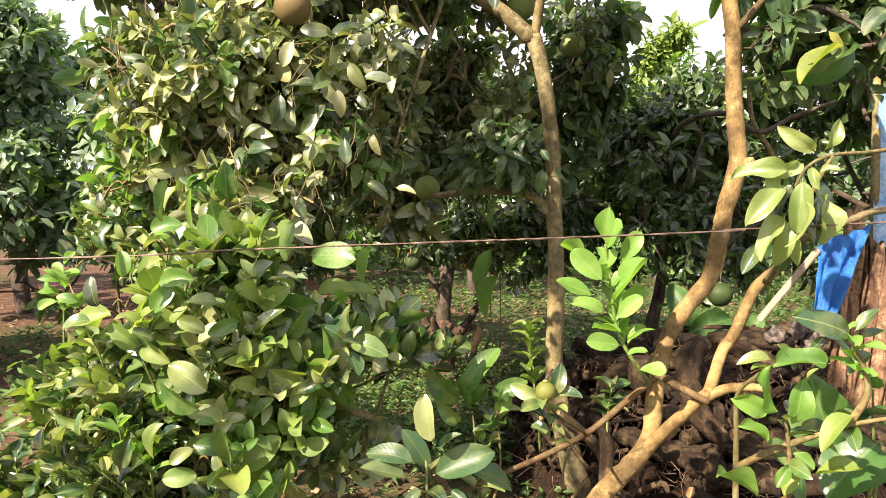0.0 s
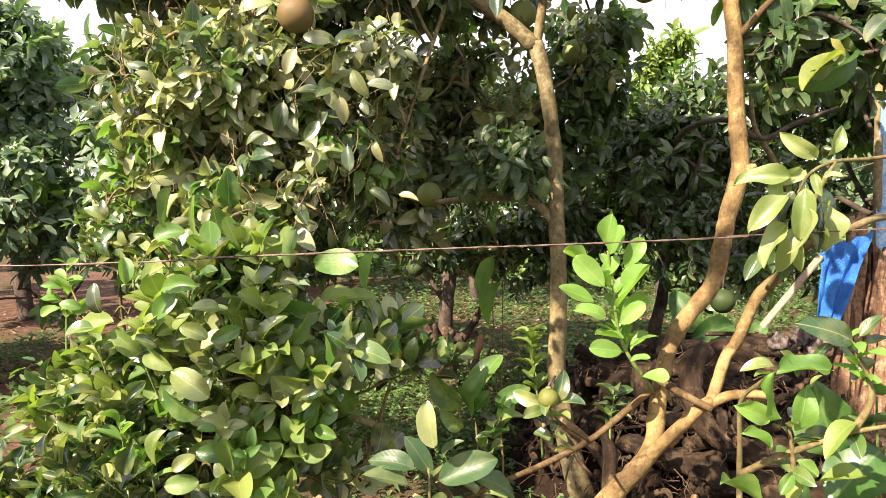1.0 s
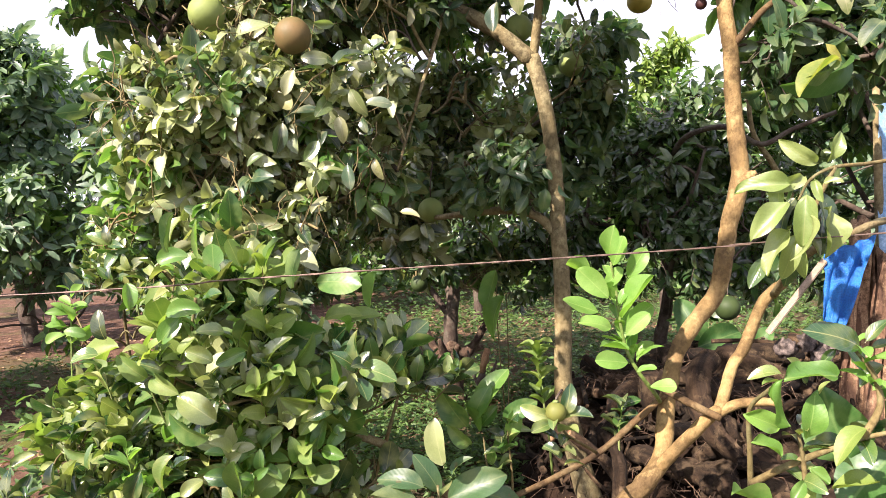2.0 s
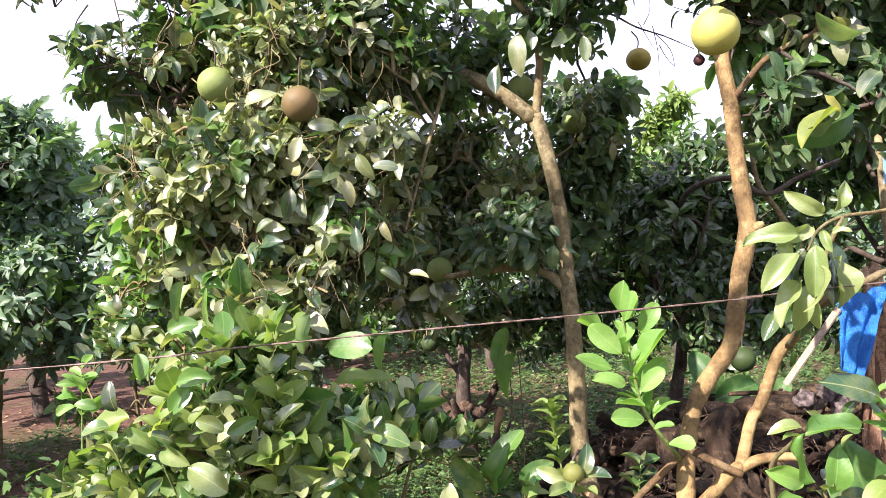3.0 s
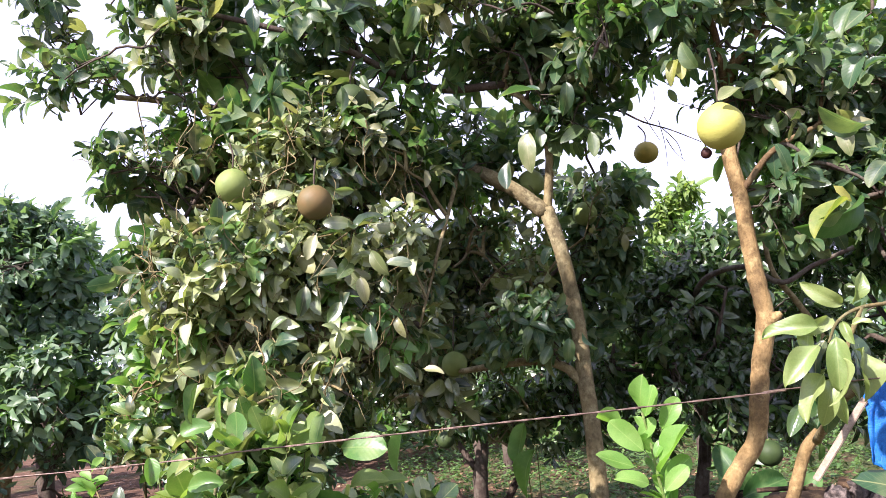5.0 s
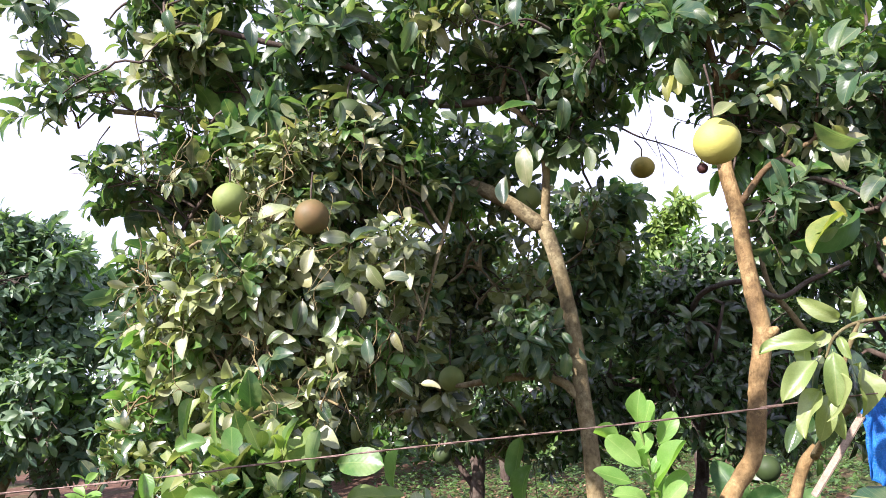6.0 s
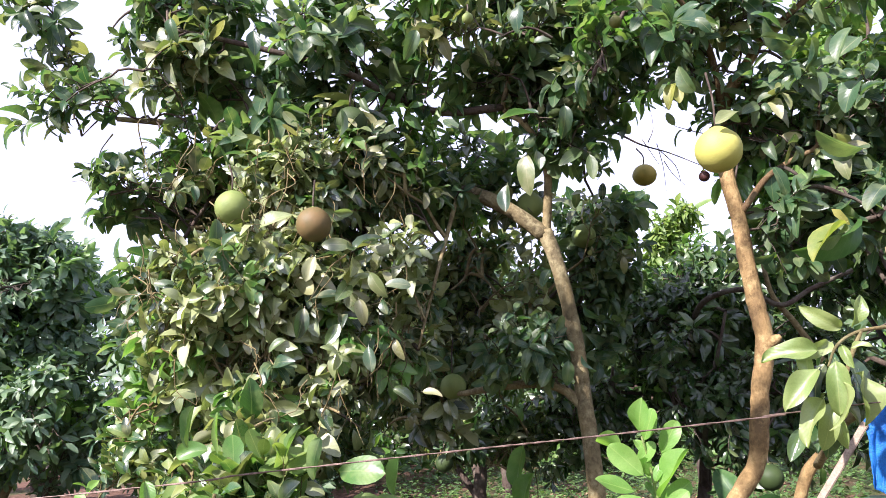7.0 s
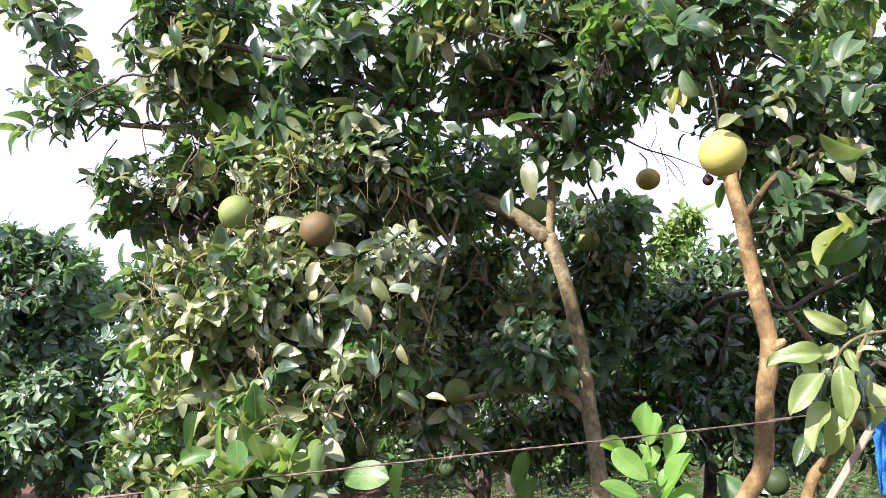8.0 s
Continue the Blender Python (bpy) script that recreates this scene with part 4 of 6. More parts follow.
BLADES_HERO = [((-0.63, 1.98, 0.97), (-0.72, 1.95, 1.05)), ((-0.65, 1.99, 0.93), (-0.77, 1.96, 0.96)), ((-0.74, 1.95, 0.9), (-0.8, 1.93, 0.82)),
    ((-0.79, 2.01, 1.18), (-0.74, 1.99, 1.25)), ((-0.92, 1.94, 1.17), (-0.98, 1.91, 1.18)), ((-0.96, 1.96, 1.22), (-1.0, 1.93, 1.24)),
    ((-0.92, 1.98, 1.2), (-0.94, 1.95, 1.27)), ((-0.67, 2.02, 1.27), (-0.77, 2.0, 1.28)), ((-0.79, 1.97, 1.3), (-0.74, 1.95, 1.33)),
    ((-0.69, 1.99, 1.42), (-0.77, 1.97, 1.42)), ((-0.67, 1.97, 0.82), (-0.72, 1.93, 0.8)), ((-0.66, 1.97, 0.75), (-0.74, 1.93, 0.75)),
    ((-0.6, 2.01, 0.84), (-0.7, 2.0, 0.81)), ((-0.56, 1.94, 0.76), (-0.56, 1.93, 0.84)), ((-0.64, 2.0, 1.13), (-0.7, 1.97, 1.17)),
    ((-0.61, 1.96, 0.89), (-0.65, 1.94, 0.91)), ((-0.83, 1.95, 0.86), (-0.86, 1.93, 0.78)), ((-0.84, 1.94, 1.36), (-0.82, 1.91, 1.3)),
    ((-0.61, 2.01, 1.21), (-0.66, 1.96, 1.23)), ((-0.55, 2.0, 1.16), (-0.61, 1.95, 1.14))]
BLADES_MID = [((-0.34, 2.3, 1.02), (-0.29, 2.27, 1.14)), ((-0.37, 2.3, 1.0), (-0.22, 2.27, 1.05)), ((-0.12, 2.6, 0.97), (-0.03, 2.57, 0.98)),
    ((-0.41, 2.4, 1.18), (-0.31, 2.37, 1.23)), ((-0.34, 2.45, 1.17), (-0.25, 2.42, 1.21)), ((-0.62, 2.3, 1.31), (-0.54, 2.27, 1.4)),
    ((-0.54, 2.3, 0.88), (-0.42, 2.27, 0.96)), ((-0.73, 1.95, 0.94), (-0.59, 1.92, 0.93)), ((-0.59, 1.95, 0.88), (-0.67, 1.92, 0.83)),
    ((-0.51, 2.1, 0.9), (-0.39, 2.07, 0.88)), ((-0.74, 1.95, 0.83), (-0.81, 1.92, 0.83)), ((-0.65, 1.9, 0.79), (-0.7, 1.87, 0.77)),
    ((-0.58, 1.95, 0.74), (-0.51, 1.92, 0.83)), ((-1.27, 2.5, 1.06), (-1.12, 2.47, 1.1)), ((-1.28, 2.6, 1.14), (-1.33, 2.57, 1.15))]
BLADES_LOW = [((-0.03, 2.04, 0.81), (-0.06, 2.02, 0.94)), ((-0.08, 2.05, 0.75), (-0.21, 2.04, 0.81)), ((-0.09, 2.03, 0.71), (-0.23, 2.0, 0.77)),
    ((-0.03, 2.09, 0.7), (0.14, 2.05, 0.79)), ((-0.04, 2.16, 0.69), (-0.11, 2.14, 0.82)), ((-0.01, 2.06, 0.78), (0.03, 2.04, 0.85)),
    ((0.07, 2.11, 0.71), (0.22, 2.1, 0.68)), ((-0.06, 2.04, 0.68), (-0.11, 1.99, 0.66)), ((0.02, 2.09, 0.66), (0.07, 2.04, 0.63))]
BLADES_LOW2 = [((0.1, 2.52, 0.82), (0.13, 2.51, 0.96)), ((0.05, 2.48, 0.79), (-0.03, 2.45, 0.9)), ((0.07, 2.52, 0.81), (0.09, 2.47, 0.9)),
    ((0.09, 2.53, 0.78), (0.14, 2.52, 0.84)), ((0.17, 2.51, 0.8), (0.24, 2.47, 0.87)), ((0.18, 2.5, 0.75), (0.21, 2.48, 0.83)),
    ((0.17, 2.5, 0.7), (0.18, 2.48, 0.75)), ((0.06, 2.53, 0.72), (-0.0, 2.49, 0.77)), ((0.12, 2.5, 0.66), (0.13, 2.48, 0.71)),
    ((0.09, 2.53, 0.76), (0.05, 2.5, 0.85)), ((0.13, 2.53, 0.7), (0.17, 2.49, 0.74))]
BLADES_SHOOT = [((0.52, 2.41, 1.35), (0.51, 2.36, 1.44)), ((0.54, 2.47, 1.32), (0.57, 2.45, 1.41)), ((0.58, 2.44, 1.28), (0.63, 2.42, 1.37)),
    ((0.52, 2.41, 1.22), (0.43, 2.41, 1.31)), ((0.51, 2.48, 1.25), (0.56, 2.45, 1.31)), ((0.5, 2.47, 1.17), (0.39, 2.47, 1.21)),
    ((0.53, 2.44, 1.12), (0.44, 2.4, 1.16)), ((0.58, 2.48, 1.12), (0.66, 2.48, 1.18)), ((0.56, 2.4, 1.1), (0.62, 2.37, 1.17)),
    ((0.59, 2.48, 1.06), (0.51, 2.46, 1.09)), ((0.58, 2.42, 1.01), (0.48, 2.39, 1.03)), ((0.64, 2.42, 0.93), (0.71, 2.39, 0.94)), ((0.55, 2.43, 1.2), (0.57, 2.42, 1.25))]
BLADES_SHOOT_THIN = [((0.47, 2.46, 1.3), (0.38, 2.41, 1.36)), ((0.55, 2.42, 1.15), (0.64, 2.36, 1.29)), ((0.6, 2.4, 1.03), (0.66, 2.39, 1.09)),
    ((0.59, 2.44, 1.05), (0.49, 2.41, 1.07)), ((0.6, 2.42, 0.98), (0.66, 2.41, 1.0))]
BLADES_HANG = [((0.86, 1.86, 1.56), (0.73, 1.88, 1.56)), ((0.84, 1.84, 1.52), (0.74, 1.81, 1.45)), ((0.87, 1.82, 1.54), (0.85, 1.79, 1.42)),
    ((0.87, 1.8, 1.49), (0.87, 1.77, 1.38)), ((0.89, 1.82, 1.57), (0.89, 1.79, 1.52)), ((0.93, 1.86, 1.56), (0.96, 1.83, 1.57)),
    ((0.85, 1.86, 1.45), (0.77, 1.83, 1.36)), ((0.87, 1.87, 1.44), (0.83, 1.84, 1.34)), ((0.9, 1.9, 1.42), (0.87, 1.87, 1.34)),
    ((0.96, 1.9, 1.61), (0.99, 1.87, 1.68)), ((0.94, 1.9, 1.61), (0.85, 1.87, 1.65)), ((0.97, 1.92, 1.51), (0.97, 1.89, 1.38)),
    ((0.85, 1.9, 1.57), (0.81, 1.87, 1.5)), ((0.9, 1.88, 1.58), (0.82, 1.85, 1.55))]
BLADES_RIGHT = [((0.87, 1.91, 0.93), (0.81, 1.89, 1.06)), ((0.88, 1.99, 0.91), (0.78, 1.95, 0.96)), ((0.92, 1.94, 0.89), (0.94, 1.9, 1.01)),
    ((0.87, 1.96, 0.84), (0.79, 1.92, 0.91)), ((0.86, 1.93, 1.07), (0.78, 1.92, 1.09)), ((0.97, 1.95, 1.09), (0.99, 1.93, 1.13)),
    ((1.07, 1.94, 1.13), (0.94, 1.89, 1.2)), ((1.09, 1.94, 1.13), (1.15, 1.93, 1.15)), ((1.06, 1.91, 1.15), (1.11, 1.9, 1.21)),
    ((1.15, 1.97, 1.08), (1.07, 1.95, 1.05)), ((0.92, 1.93, 1.04), (0.87, 1.92, 1.11)), ((0.98, 1.99, 1.0), (0.99, 1.96, 1.04)),
    ((0.85, 1.93, 1.05), (0.8, 1.91, 1.06))]
BLADES_RIGHT2 = [((0.99, 1.89, 1.07), (0.83, 1.88, 1.08)), ((0.98, 1.94, 0.76), (1.13, 1.93, 0.78)), ((0.82, 1.89, 0.72), (0.69, 1.86, 0.81)),
    ((1.07, 1.91, 0.93), (0.93, 1.86, 0.89)), ((0.9, 1.9, 0.8), (0.85, 1.87, 0.75)), ((0.95, 1.95, 0.77), (0.89, 1.93, 0.7)),
    ((0.94, 1.97, 0.81), (0.99, 1.94, 0.77)), ((0.97, 1.91, 0.87), (1.03, 1.88, 0.83))]
BROAD_RIGHT = [((1.23, 2.3, 0.7), (1.14, 2.27, 0.9)), ((1.34, 2.25, 0.75), (1.18, 2.22, 0.62)), ((1.37, 2.35, 0.88), (1.27, 2.32, 1.05)),
    ((1.06, 2.3, 0.64), (1.15, 2.27, 0.56))]
BROAD_BACK = [((0.35, 4.6, 1.02), (0.16, 4.57, 0.74)), ((0.3, 4.7, 1.17), (0.22, 4.67, 0.9)), ((1.44, 4.4, 0.68), (1.71, 4.37, 0.79)),
    ((1.56, 4.6, 0.68), (1.41, 4.57, 0.93)), ((1.84, 4.6, 0.61), (1.97, 4.57, 0.76))]
YELLOW_B = [((1.207, 2.300, 1.953), (1.039, 2.240, 1.862)), ((0.87, 2.7, 2.61), (0.80, 2.67, 2.53)), ((0.87, 2.7, 2.61), (0.86, 2.67, 2.52))]
FADED_B = [((1.311, 2.420, 1.985), (1.121, 2.340, 1.840)), ((1.26, 2.5, 2.04), (1.31, 2.49, 1.98))]
DARK_B = [((0.8, 2.3, 2.41), (0.72, 2.27, 2.48)), ((1.14, 2.3, 2.54), (1.0, 2.27, 2.59)), ((1.32, 2.3, 2.2), (1.13, 2.27, 2.16)), ((1.2, 2.3, 1.95), (1.1, 2.27, 1.85))]
PALE_B = [((0.92, 2.28, 2.33), (0.82, 2.25, 2.29)), ((1.34, 2.28, 2.55), (1.22, 2.25, 2.47))]
GREY_B = [((1.29, 2.25, 2.39), (1.2, 2.22, 2.31)), ((1.31, 2.25, 2.05), (1.22, 2.22, 1.98))]
CURL_A = [((0.29, 2.79, 2.41), (0.26, 2.76, 2.23)), ((0.33, 2.8, 2.42), (0.33, 2.77, 2.32)), ((0.21, 2.85, 2.31), (0.18, 2.82, 2.18)),
    ((0.79, 2.2, 2.62), (0.83, 2.17, 2.56)), ((1.27, 2.2, 2.55), (1.17, 2.17, 2.43))]

BLADES_CROWN = [((-0.44, 2.75, 1.9), (-0.58, 2.72, 1.92)), ((-0.24, 2.72, 1.99), (-0.16, 2.69, 2.08)), ((-0.38, 2.7, 1.88), (-0.36, 2.67, 1.78)),
    ((-0.34, 2.72, 1.98), (-0.29, 2.69, 1.87)), ((-0.29, 2.72, 1.92), (-0.19, 2.69, 1.93)), ((-0.29, 2.7, 1.88), (-0.29, 2.67, 1.81)),
    ((-0.36, 2.75, 1.71), (-0.35, 2.72, 1.61)), ((-0.59, 2.75, 1.87), (-0.61, 2.72, 1.75)), ((-0.55, 2.7, 1.5), (-0.49, 2.67, 1.42)),
    ((-0.6, 2.72, 1.49), (-0.73, 2.69, 1.51)), ((-0.26, 2.78, 1.73), (-0.25, 2.75, 1.65)), ((-0.46, 2.75, 1.8), (-0.51, 2.72, 1.72)),
    ((-0.66, 2.75, 1.75), (-0.73, 2.72, 1.73)), ((-0.11, 2.75, 2.03), (-0.05, 2.72, 2.07))]
BLADES_CROWN2 = [((-0.71, 2.75, 1.62), (-0.79, 2.72, 1.5)), ((-0.81, 2.8, 1.78), (-0.82, 2.77, 1.71)), ((-0.97, 2.8, 1.91), (-1.0, 2.77, 1.83)),
    ((-0.39, 2.72, 2.08), (-0.51, 2.69, 2.09)), ((-0.54, 2.75, 2.06), (-0.58, 2.72, 1.96)), ((-0.46, 2.75, 1.68), (-0.38, 2.72, 1.7)),
    ((-0.55, 2.75, 1.59), (-0.58, 2.72, 1.5)), ((-0.29, 2.8, 1.55), (-0.2, 2.77, 1.5)), ((-0.18, 2.8, 1.53), (-0.1, 2.77, 1.51)),
    ((-0.43, 2.72, 1.59), (-0.49, 2.69, 1.53)), ((-1.41, 2.9, 2.05), (-1.33, 2.87, 2.12)), ((-1.56, 2.9, 2.07), (-1.61, 2.87, 2.01)),
    ((-1.54, 2.9, 1.8), (-1.49, 2.87, 1.74))]
BLADES_TRUNK = [((0.35, 3.45, 1.75), (0.28, 3.42, 1.68)), ((0.27, 3.45, 1.67), (0.21, 3.42, 1.6)), ((0.44, 3.42, 1.71), (0.48, 3.39, 1.65)),
    ((0.41, 3.45, 1.75), (0.45, 3.42, 1.83)), ((0.3, 3.44, 1.62), (0.22, 3.41, 1.54)), ((0.51, 3.42, 1.64), (0.56, 3.39, 1.54)),
    ((0.55, 3.45, 1.86), (0.59, 3.42, 1.78)), ((0.37, 3.42, 1.59), (0.31, 3.39, 1.5)), ((0.45, 3.4, 1.62), (0.43, 3.37, 1.5)),
    ((0.18, 3.46, 1.62), (0.1, 3.43, 1.58)), ((0.22, 3.46, 1.76), (0.17, 3.43, 1.81)), ((0.42, 3.5, 2.05), (0.36, 3.47, 1.97)),
    ((0.3, 3.46, 1.83), (0.36, 3.43, 1.86))]
BLADES_TOP = [((-0.74, 2.7, 2.97), (-0.73, 2.67, 2.84)), ((-1.07, 2.7, 3.05), (-1.05, 2.67, 2.94)), ((-0.34, 2.75, 2.67), (-0.31, 2.72, 2.6)),
    ((-0.42, 2.75, 2.64), (-0.41, 2.72, 2.49)), ((-0.46, 2.7, 2.32), (-0.49, 2.67, 2.28)), ((-0.38, 2.7, 2.2), (-0.46, 2.67, 2.2)),
    ((-1.0, 2.75, 2.37), (-0.98, 2.72, 2.3)), ((-1.39, 2.95, 2.61), (-1.38, 2.92, 2.52)), ((-1.45, 2.95, 2.61), (-1.46, 2.92, 2.53)),
    ((-1.49, 2.95, 2.48), (-1.43, 2.92, 2.31)), ((-1.62, 2.9, 2.08), (-1.52, 2.87, 2.13)), ((-0.1, 2.75, 2.94), (-0.15, 2.72, 2.81)),
    ((0.17, 2.7, 2.51), (0.35, 2.67, 2.55)), ((0.44, 2.7, 2.56), (0.43, 2.67, 2.42))]
BLADES_TOPB = [((0.89, 2.3, 2.34), (0.91, 2.27, 2.29)), ((0.96, 2.2, 2.62), (1.07, 2.17, 2.57)), ((0.98, 2.2, 2.54), (1.07, 2.17, 2.5)),
    ((0.78, 2.4, 2.52), (0.82, 2.37, 2.44)), ((0.26, 2.3, 2.77), (0.23, 2.27, 2.66)), ((1.26, 2.3, 2.41), (1.27, 2.27, 2.32)),
    ((1.2, 2.4, 2.22), (1.33, 2.37, 2.18)), ((0.78, 2.4, 2.68), (0.7, 2.37, 2.73))]
BLADES_SPROUT = [((-1.55, 3.0, 1.15), (-1.57, 2.97, 1.21)), ((-1.54, 3.0, 1.15), (-1.49, 2.97, 1.22)), ((-1.56, 3.0, 1.1), (-1.6, 2.97, 1.14)),
    ((-1.47, 2.9, 1.07), (-1.39, 2.87, 1.11)), ((-1.5, 2.95, 1.13), (-1.5, 2.92, 1.2)), ((-1.51, 2.9, 1.09), (-1.57, 2.87, 1.07)),
    ((-1.18, 3.1, 1.56), (-1.19, 3.07, 1.64)), ((-1.06, 3.1, 1.56), (-1.0, 3.07, 1.64)), ((-1.36, 3.1, 1.54), (-1.42, 3.07, 1.59)),
    ((-1.33, 3.1, 1.54), (-1.28, 3.07, 1.61))]

front = shrub("pomelo_shrub", (-0.5, 2.75, 0), "leafy young pomelo shrub with sunlit glossy leaves",
      [[(-0.5, 2.75, -0.03), (-0.42, 2.6, 0.4), (-0.40, 2.38, 0.81), (-0.41, 2.32, 0.96), (-0.42, 2.3, 1.15)], [(-0.5, 2.75, -0.03), (-0.7, 2.6, 0.45), (-0.85, 2.35, 0.85), (-0.7, 2.05, 1.3)],
       [(-0.5, 2.75, -0.03), (-0.8, 2.7, 0.4), (-0.95, 2.5, 0.9)], [(-0.5, 2.75, 0.2), (-0.3, 2.7, 0.55), (-0.2, 2.75, 0.85)]],
      [(-0.66, 2.3, 1.06, 0.3, 0.28, 0.2), (-0.9, 2.45, 0.9, 0.32, 0.28, 0.2), (-0.33, 2.3, 0.94, 0.22, 0.25, 0.18), (-0.6, 2.2, 0.8, 0.2, 0.22, 0.16), (-0.85, 2.7, 1.25, 0.3, 0.22, 0.18), (-0.15, 2.4, 0.85, 0.16, 0.2, 0.18), (-0.42, 2.2, 0.64, 0.26, 0.2, 0.14)],
      100, 480, 7, 0.084, 31, LEAF_SHRUB, OVAL_MID, single=170, limit=2.4, shell=0.3, near=OVAL)
low_stems = [[(-1.2, 2.75, -0.03), (-1.25, 2.6, 0.4), (-1.25, 2.55, 0.8)], [(-1.2, 2.75, -0.03), (-1.05, 2.5, 0.35), (-1.0, 2.4, 0.75)], [(-1.2, 2.75, -0.03), (-1.4, 2.7, 0.4), (-1.5, 2.65, 0.7)], [(-1.0, 2.6, 0.0), (-0.85, 2.35, 0.3), (-0.8, 2.25, 0.6)]]
bushy = shrub("pomelo_shrub", (-1.25, 2.75, 0), "dense low pomelo shrub with small upright leaves", low_stems,
      [(-1.12, 2.55, 0.76, 0.27, 0.3, 0.14), (-1.2, 2.65, 0.6, 0.18, 0.25, 0.14), (-1.0, 2.4, 0.66, 0.3, 0.28, 0.14), (-0.8, 2.3, 0.66, 0.2, 0.22, 0.13)],
      80, 360, 7, 0.074, 33, LEAF_SHRUB, CUPPED_MID, single=130, limit=2.5, near=CUPPED, shell=0.45, droop=-0.7, toward=(-0.3, -0.1, 0))
crown_of(bushy, [np.array(q) for q in low_stems], [(-1.18, 2.45, 0.5, 0.28, 0.28, 0.18), (-1.0, 2.3, 0.42, 0.32, 0.26, 0.2), (-1.3, 2.3, 0.25, 0.35, 0.28, 0.2), (-0.8, 2.25, 0.35, 0.2, 0.2, 0.16)], 60, 360, 7, 0.078,
         np.random.default_rng(34), LEAF_SHRUB, BARK_STEM, CUPPED_MID, droop=0.1, near_limit=2.35, near_shapes=CUPPED, single=90, shell=0.45, reach=0.3, twig_r=0.0028, bough_r=0.006, wild=0.8, clump=1.0, cup=0.8, mix=((LEAF_OLD, 0.3),))
rng = np.random.default_rng(35)
for who, lobes, count, size, shapes in ((front, [(-0.66, 2.2, 1.04, 0.3, 0.2, 0.2), (-0.95, 2.35, 0.95, 0.25, 0.2, 0.16), (-0.33, 2.45, 0.95, 0.2, 0.2, 0.18), (-0.85, 2.6, 1.25, 0.25, 0.2, 0.12)], 32, 0.086, OVAL),
                                        (bushy, [(-1.12, 2.45, 0.76, 0.26, 0.22, 0.12), (-0.95, 2.3, 0.66, 0.25, 0.2, 0.13)], 28, 0.072, CUPPED)):
    spots, _ = sample_lobes(lobes, count, rng, 0.4)
    for k, p in enumerate(spots):
        tip = p + np.array((rng.normal(0, 0.04), rng.normal(-0.04, 0.04), rng.uniform(0.07, 0.14)))
        root = p + np.array((rng.normal(0, 0.03), 0.08, -0.14))
        limb(who, "twig", [tuple(root), tuple(p), tuple(tip)], [0.004, 0.003, 0.0015], GREEN_STEM, rng, 5, 0.0, 3)
        sprig(who, [tuple(p), tuple((p + tip) / 2), tuple(tip)], 8, size, LEAF_SHRUB if k % 4 else LEAF_YOUNG, shapes, 300 + k, 1.1, 0.0)
blades(front, BLADES_HERO[::2], OVAL, LEAF_SHRUB, 80, face=(-0.35, -0.75, 0.55), wild=0.3)
blades(front, BLADES_HERO[1::2], OVAL, LEAF_FRESH, 84, face=(-0.35, -0.75, 0.55), wild=0.3)
blades(front, BLADES_FRONT[:2] + BLADES_FRONT[3:7] + BLADES_FRONT[8:9], SPOON, LEAF_FRESH, 1, face=(-0.4, -0.85, 0.4), wild=0.12, grow=1.1)
blades(front, BLADES_MID[:7] + BLADES_MID[13:], OVAL, LEAF_LIME, 2, face=(-0.35, -0.75, 0.55), wild=0.3)
limb(front, "stem", [(-0.45, 2.4, 0.77), (-0.34, 2.4, 0.8), (-0.25, 2.4, 0.78), (-0.16, 2.45, 0.71), (-0.05, 2.6, 0.55), (0.05, 2.7, 0.3), (0.08, 2.75, -0.03)], [0.012, 0.016, 0.02], BARK_A, np.random.default_rng(3), 8)
shrub("pomelo_shrub", (-1.4, 3.7, 0), "bushy young pomelo shrub with yellow-green leaf tips",
      [[(-1.4, 3.7, -0.03), (-1.35, 3.6, 0.7), (-1.2, 3.45, 1.3)], [(-1.4, 3.7, 0.1), (-1.55, 3.6, 0.8), (-1.5, 3.4, 1.35)]],
      [(-1.25, 3.35, 1.5, 0.35, 0.25, 0.2), (-1.0, 3.3, 1.2, 0.35, 0.25, 0.25), (-1.5, 3.5, 1.15, 0.3, 0.3, 0.3), (-0.7, 3.3, 1.35, 0.3, 0.2, 0.2)],
      40, 330, 6, 0.078, 32, LEAF_SHRUB, MID, single=60, limit=3.25, shell=0.3)


def seedling(label, at, stems, pairs, mat, seed, shapes, stem_mat, r=0.006, name="pomelo_shoot", face=(-0.25, -0.8, 0.55), grow=1.0, category="seedling", parent_group="young citrus growth", wild=0.42):
    rng = np.random.default_rng(seed)
    t = thing(name, at, label, category, parent_group)
    for st in stems:
        limb(t, "stem", st, [r, r * 0.75, r * 0.45], stem_mat, rng, 8, 0.04, 5)
    for i, p in enumerate(pairs):
        blades(t, p, shapes, mat, seed + i, face, wild, grow)
    return t


shoot = seedling("bright green water shoot on a cut grey stub", (0.74, 2.6, 0.86), [[(0.72, 2.58, 0.84), (0.68, 2.5, 0.89), (0.62, 2.47, 0.97), (0.58, 2.47, 1.05), (0.56, 2.47, 1.16), (0.55, 2.47, 1.25), (0.53, 2.45, 1.34)]], [BLADES_SHOOT], LEAF_YOUNG, 41, SPOON, GREEN_STEM, 0.008, grow=1.08, wild=0.3)
blades(shoot, BLADES_SHOOT_THIN, NEAR, LEAF_YOUNG, 76, face=(-0.6, -0.3, 0.8), wild=0.2)
sprig(shoot, [(0.62, 2.5, 0.99), (0.57, 2.5, 1.1), (0.54, 2.48, 1.28)], 15, 0.085, LEAF_YOUNG, SPOON, 42, 1.9, 0.0)
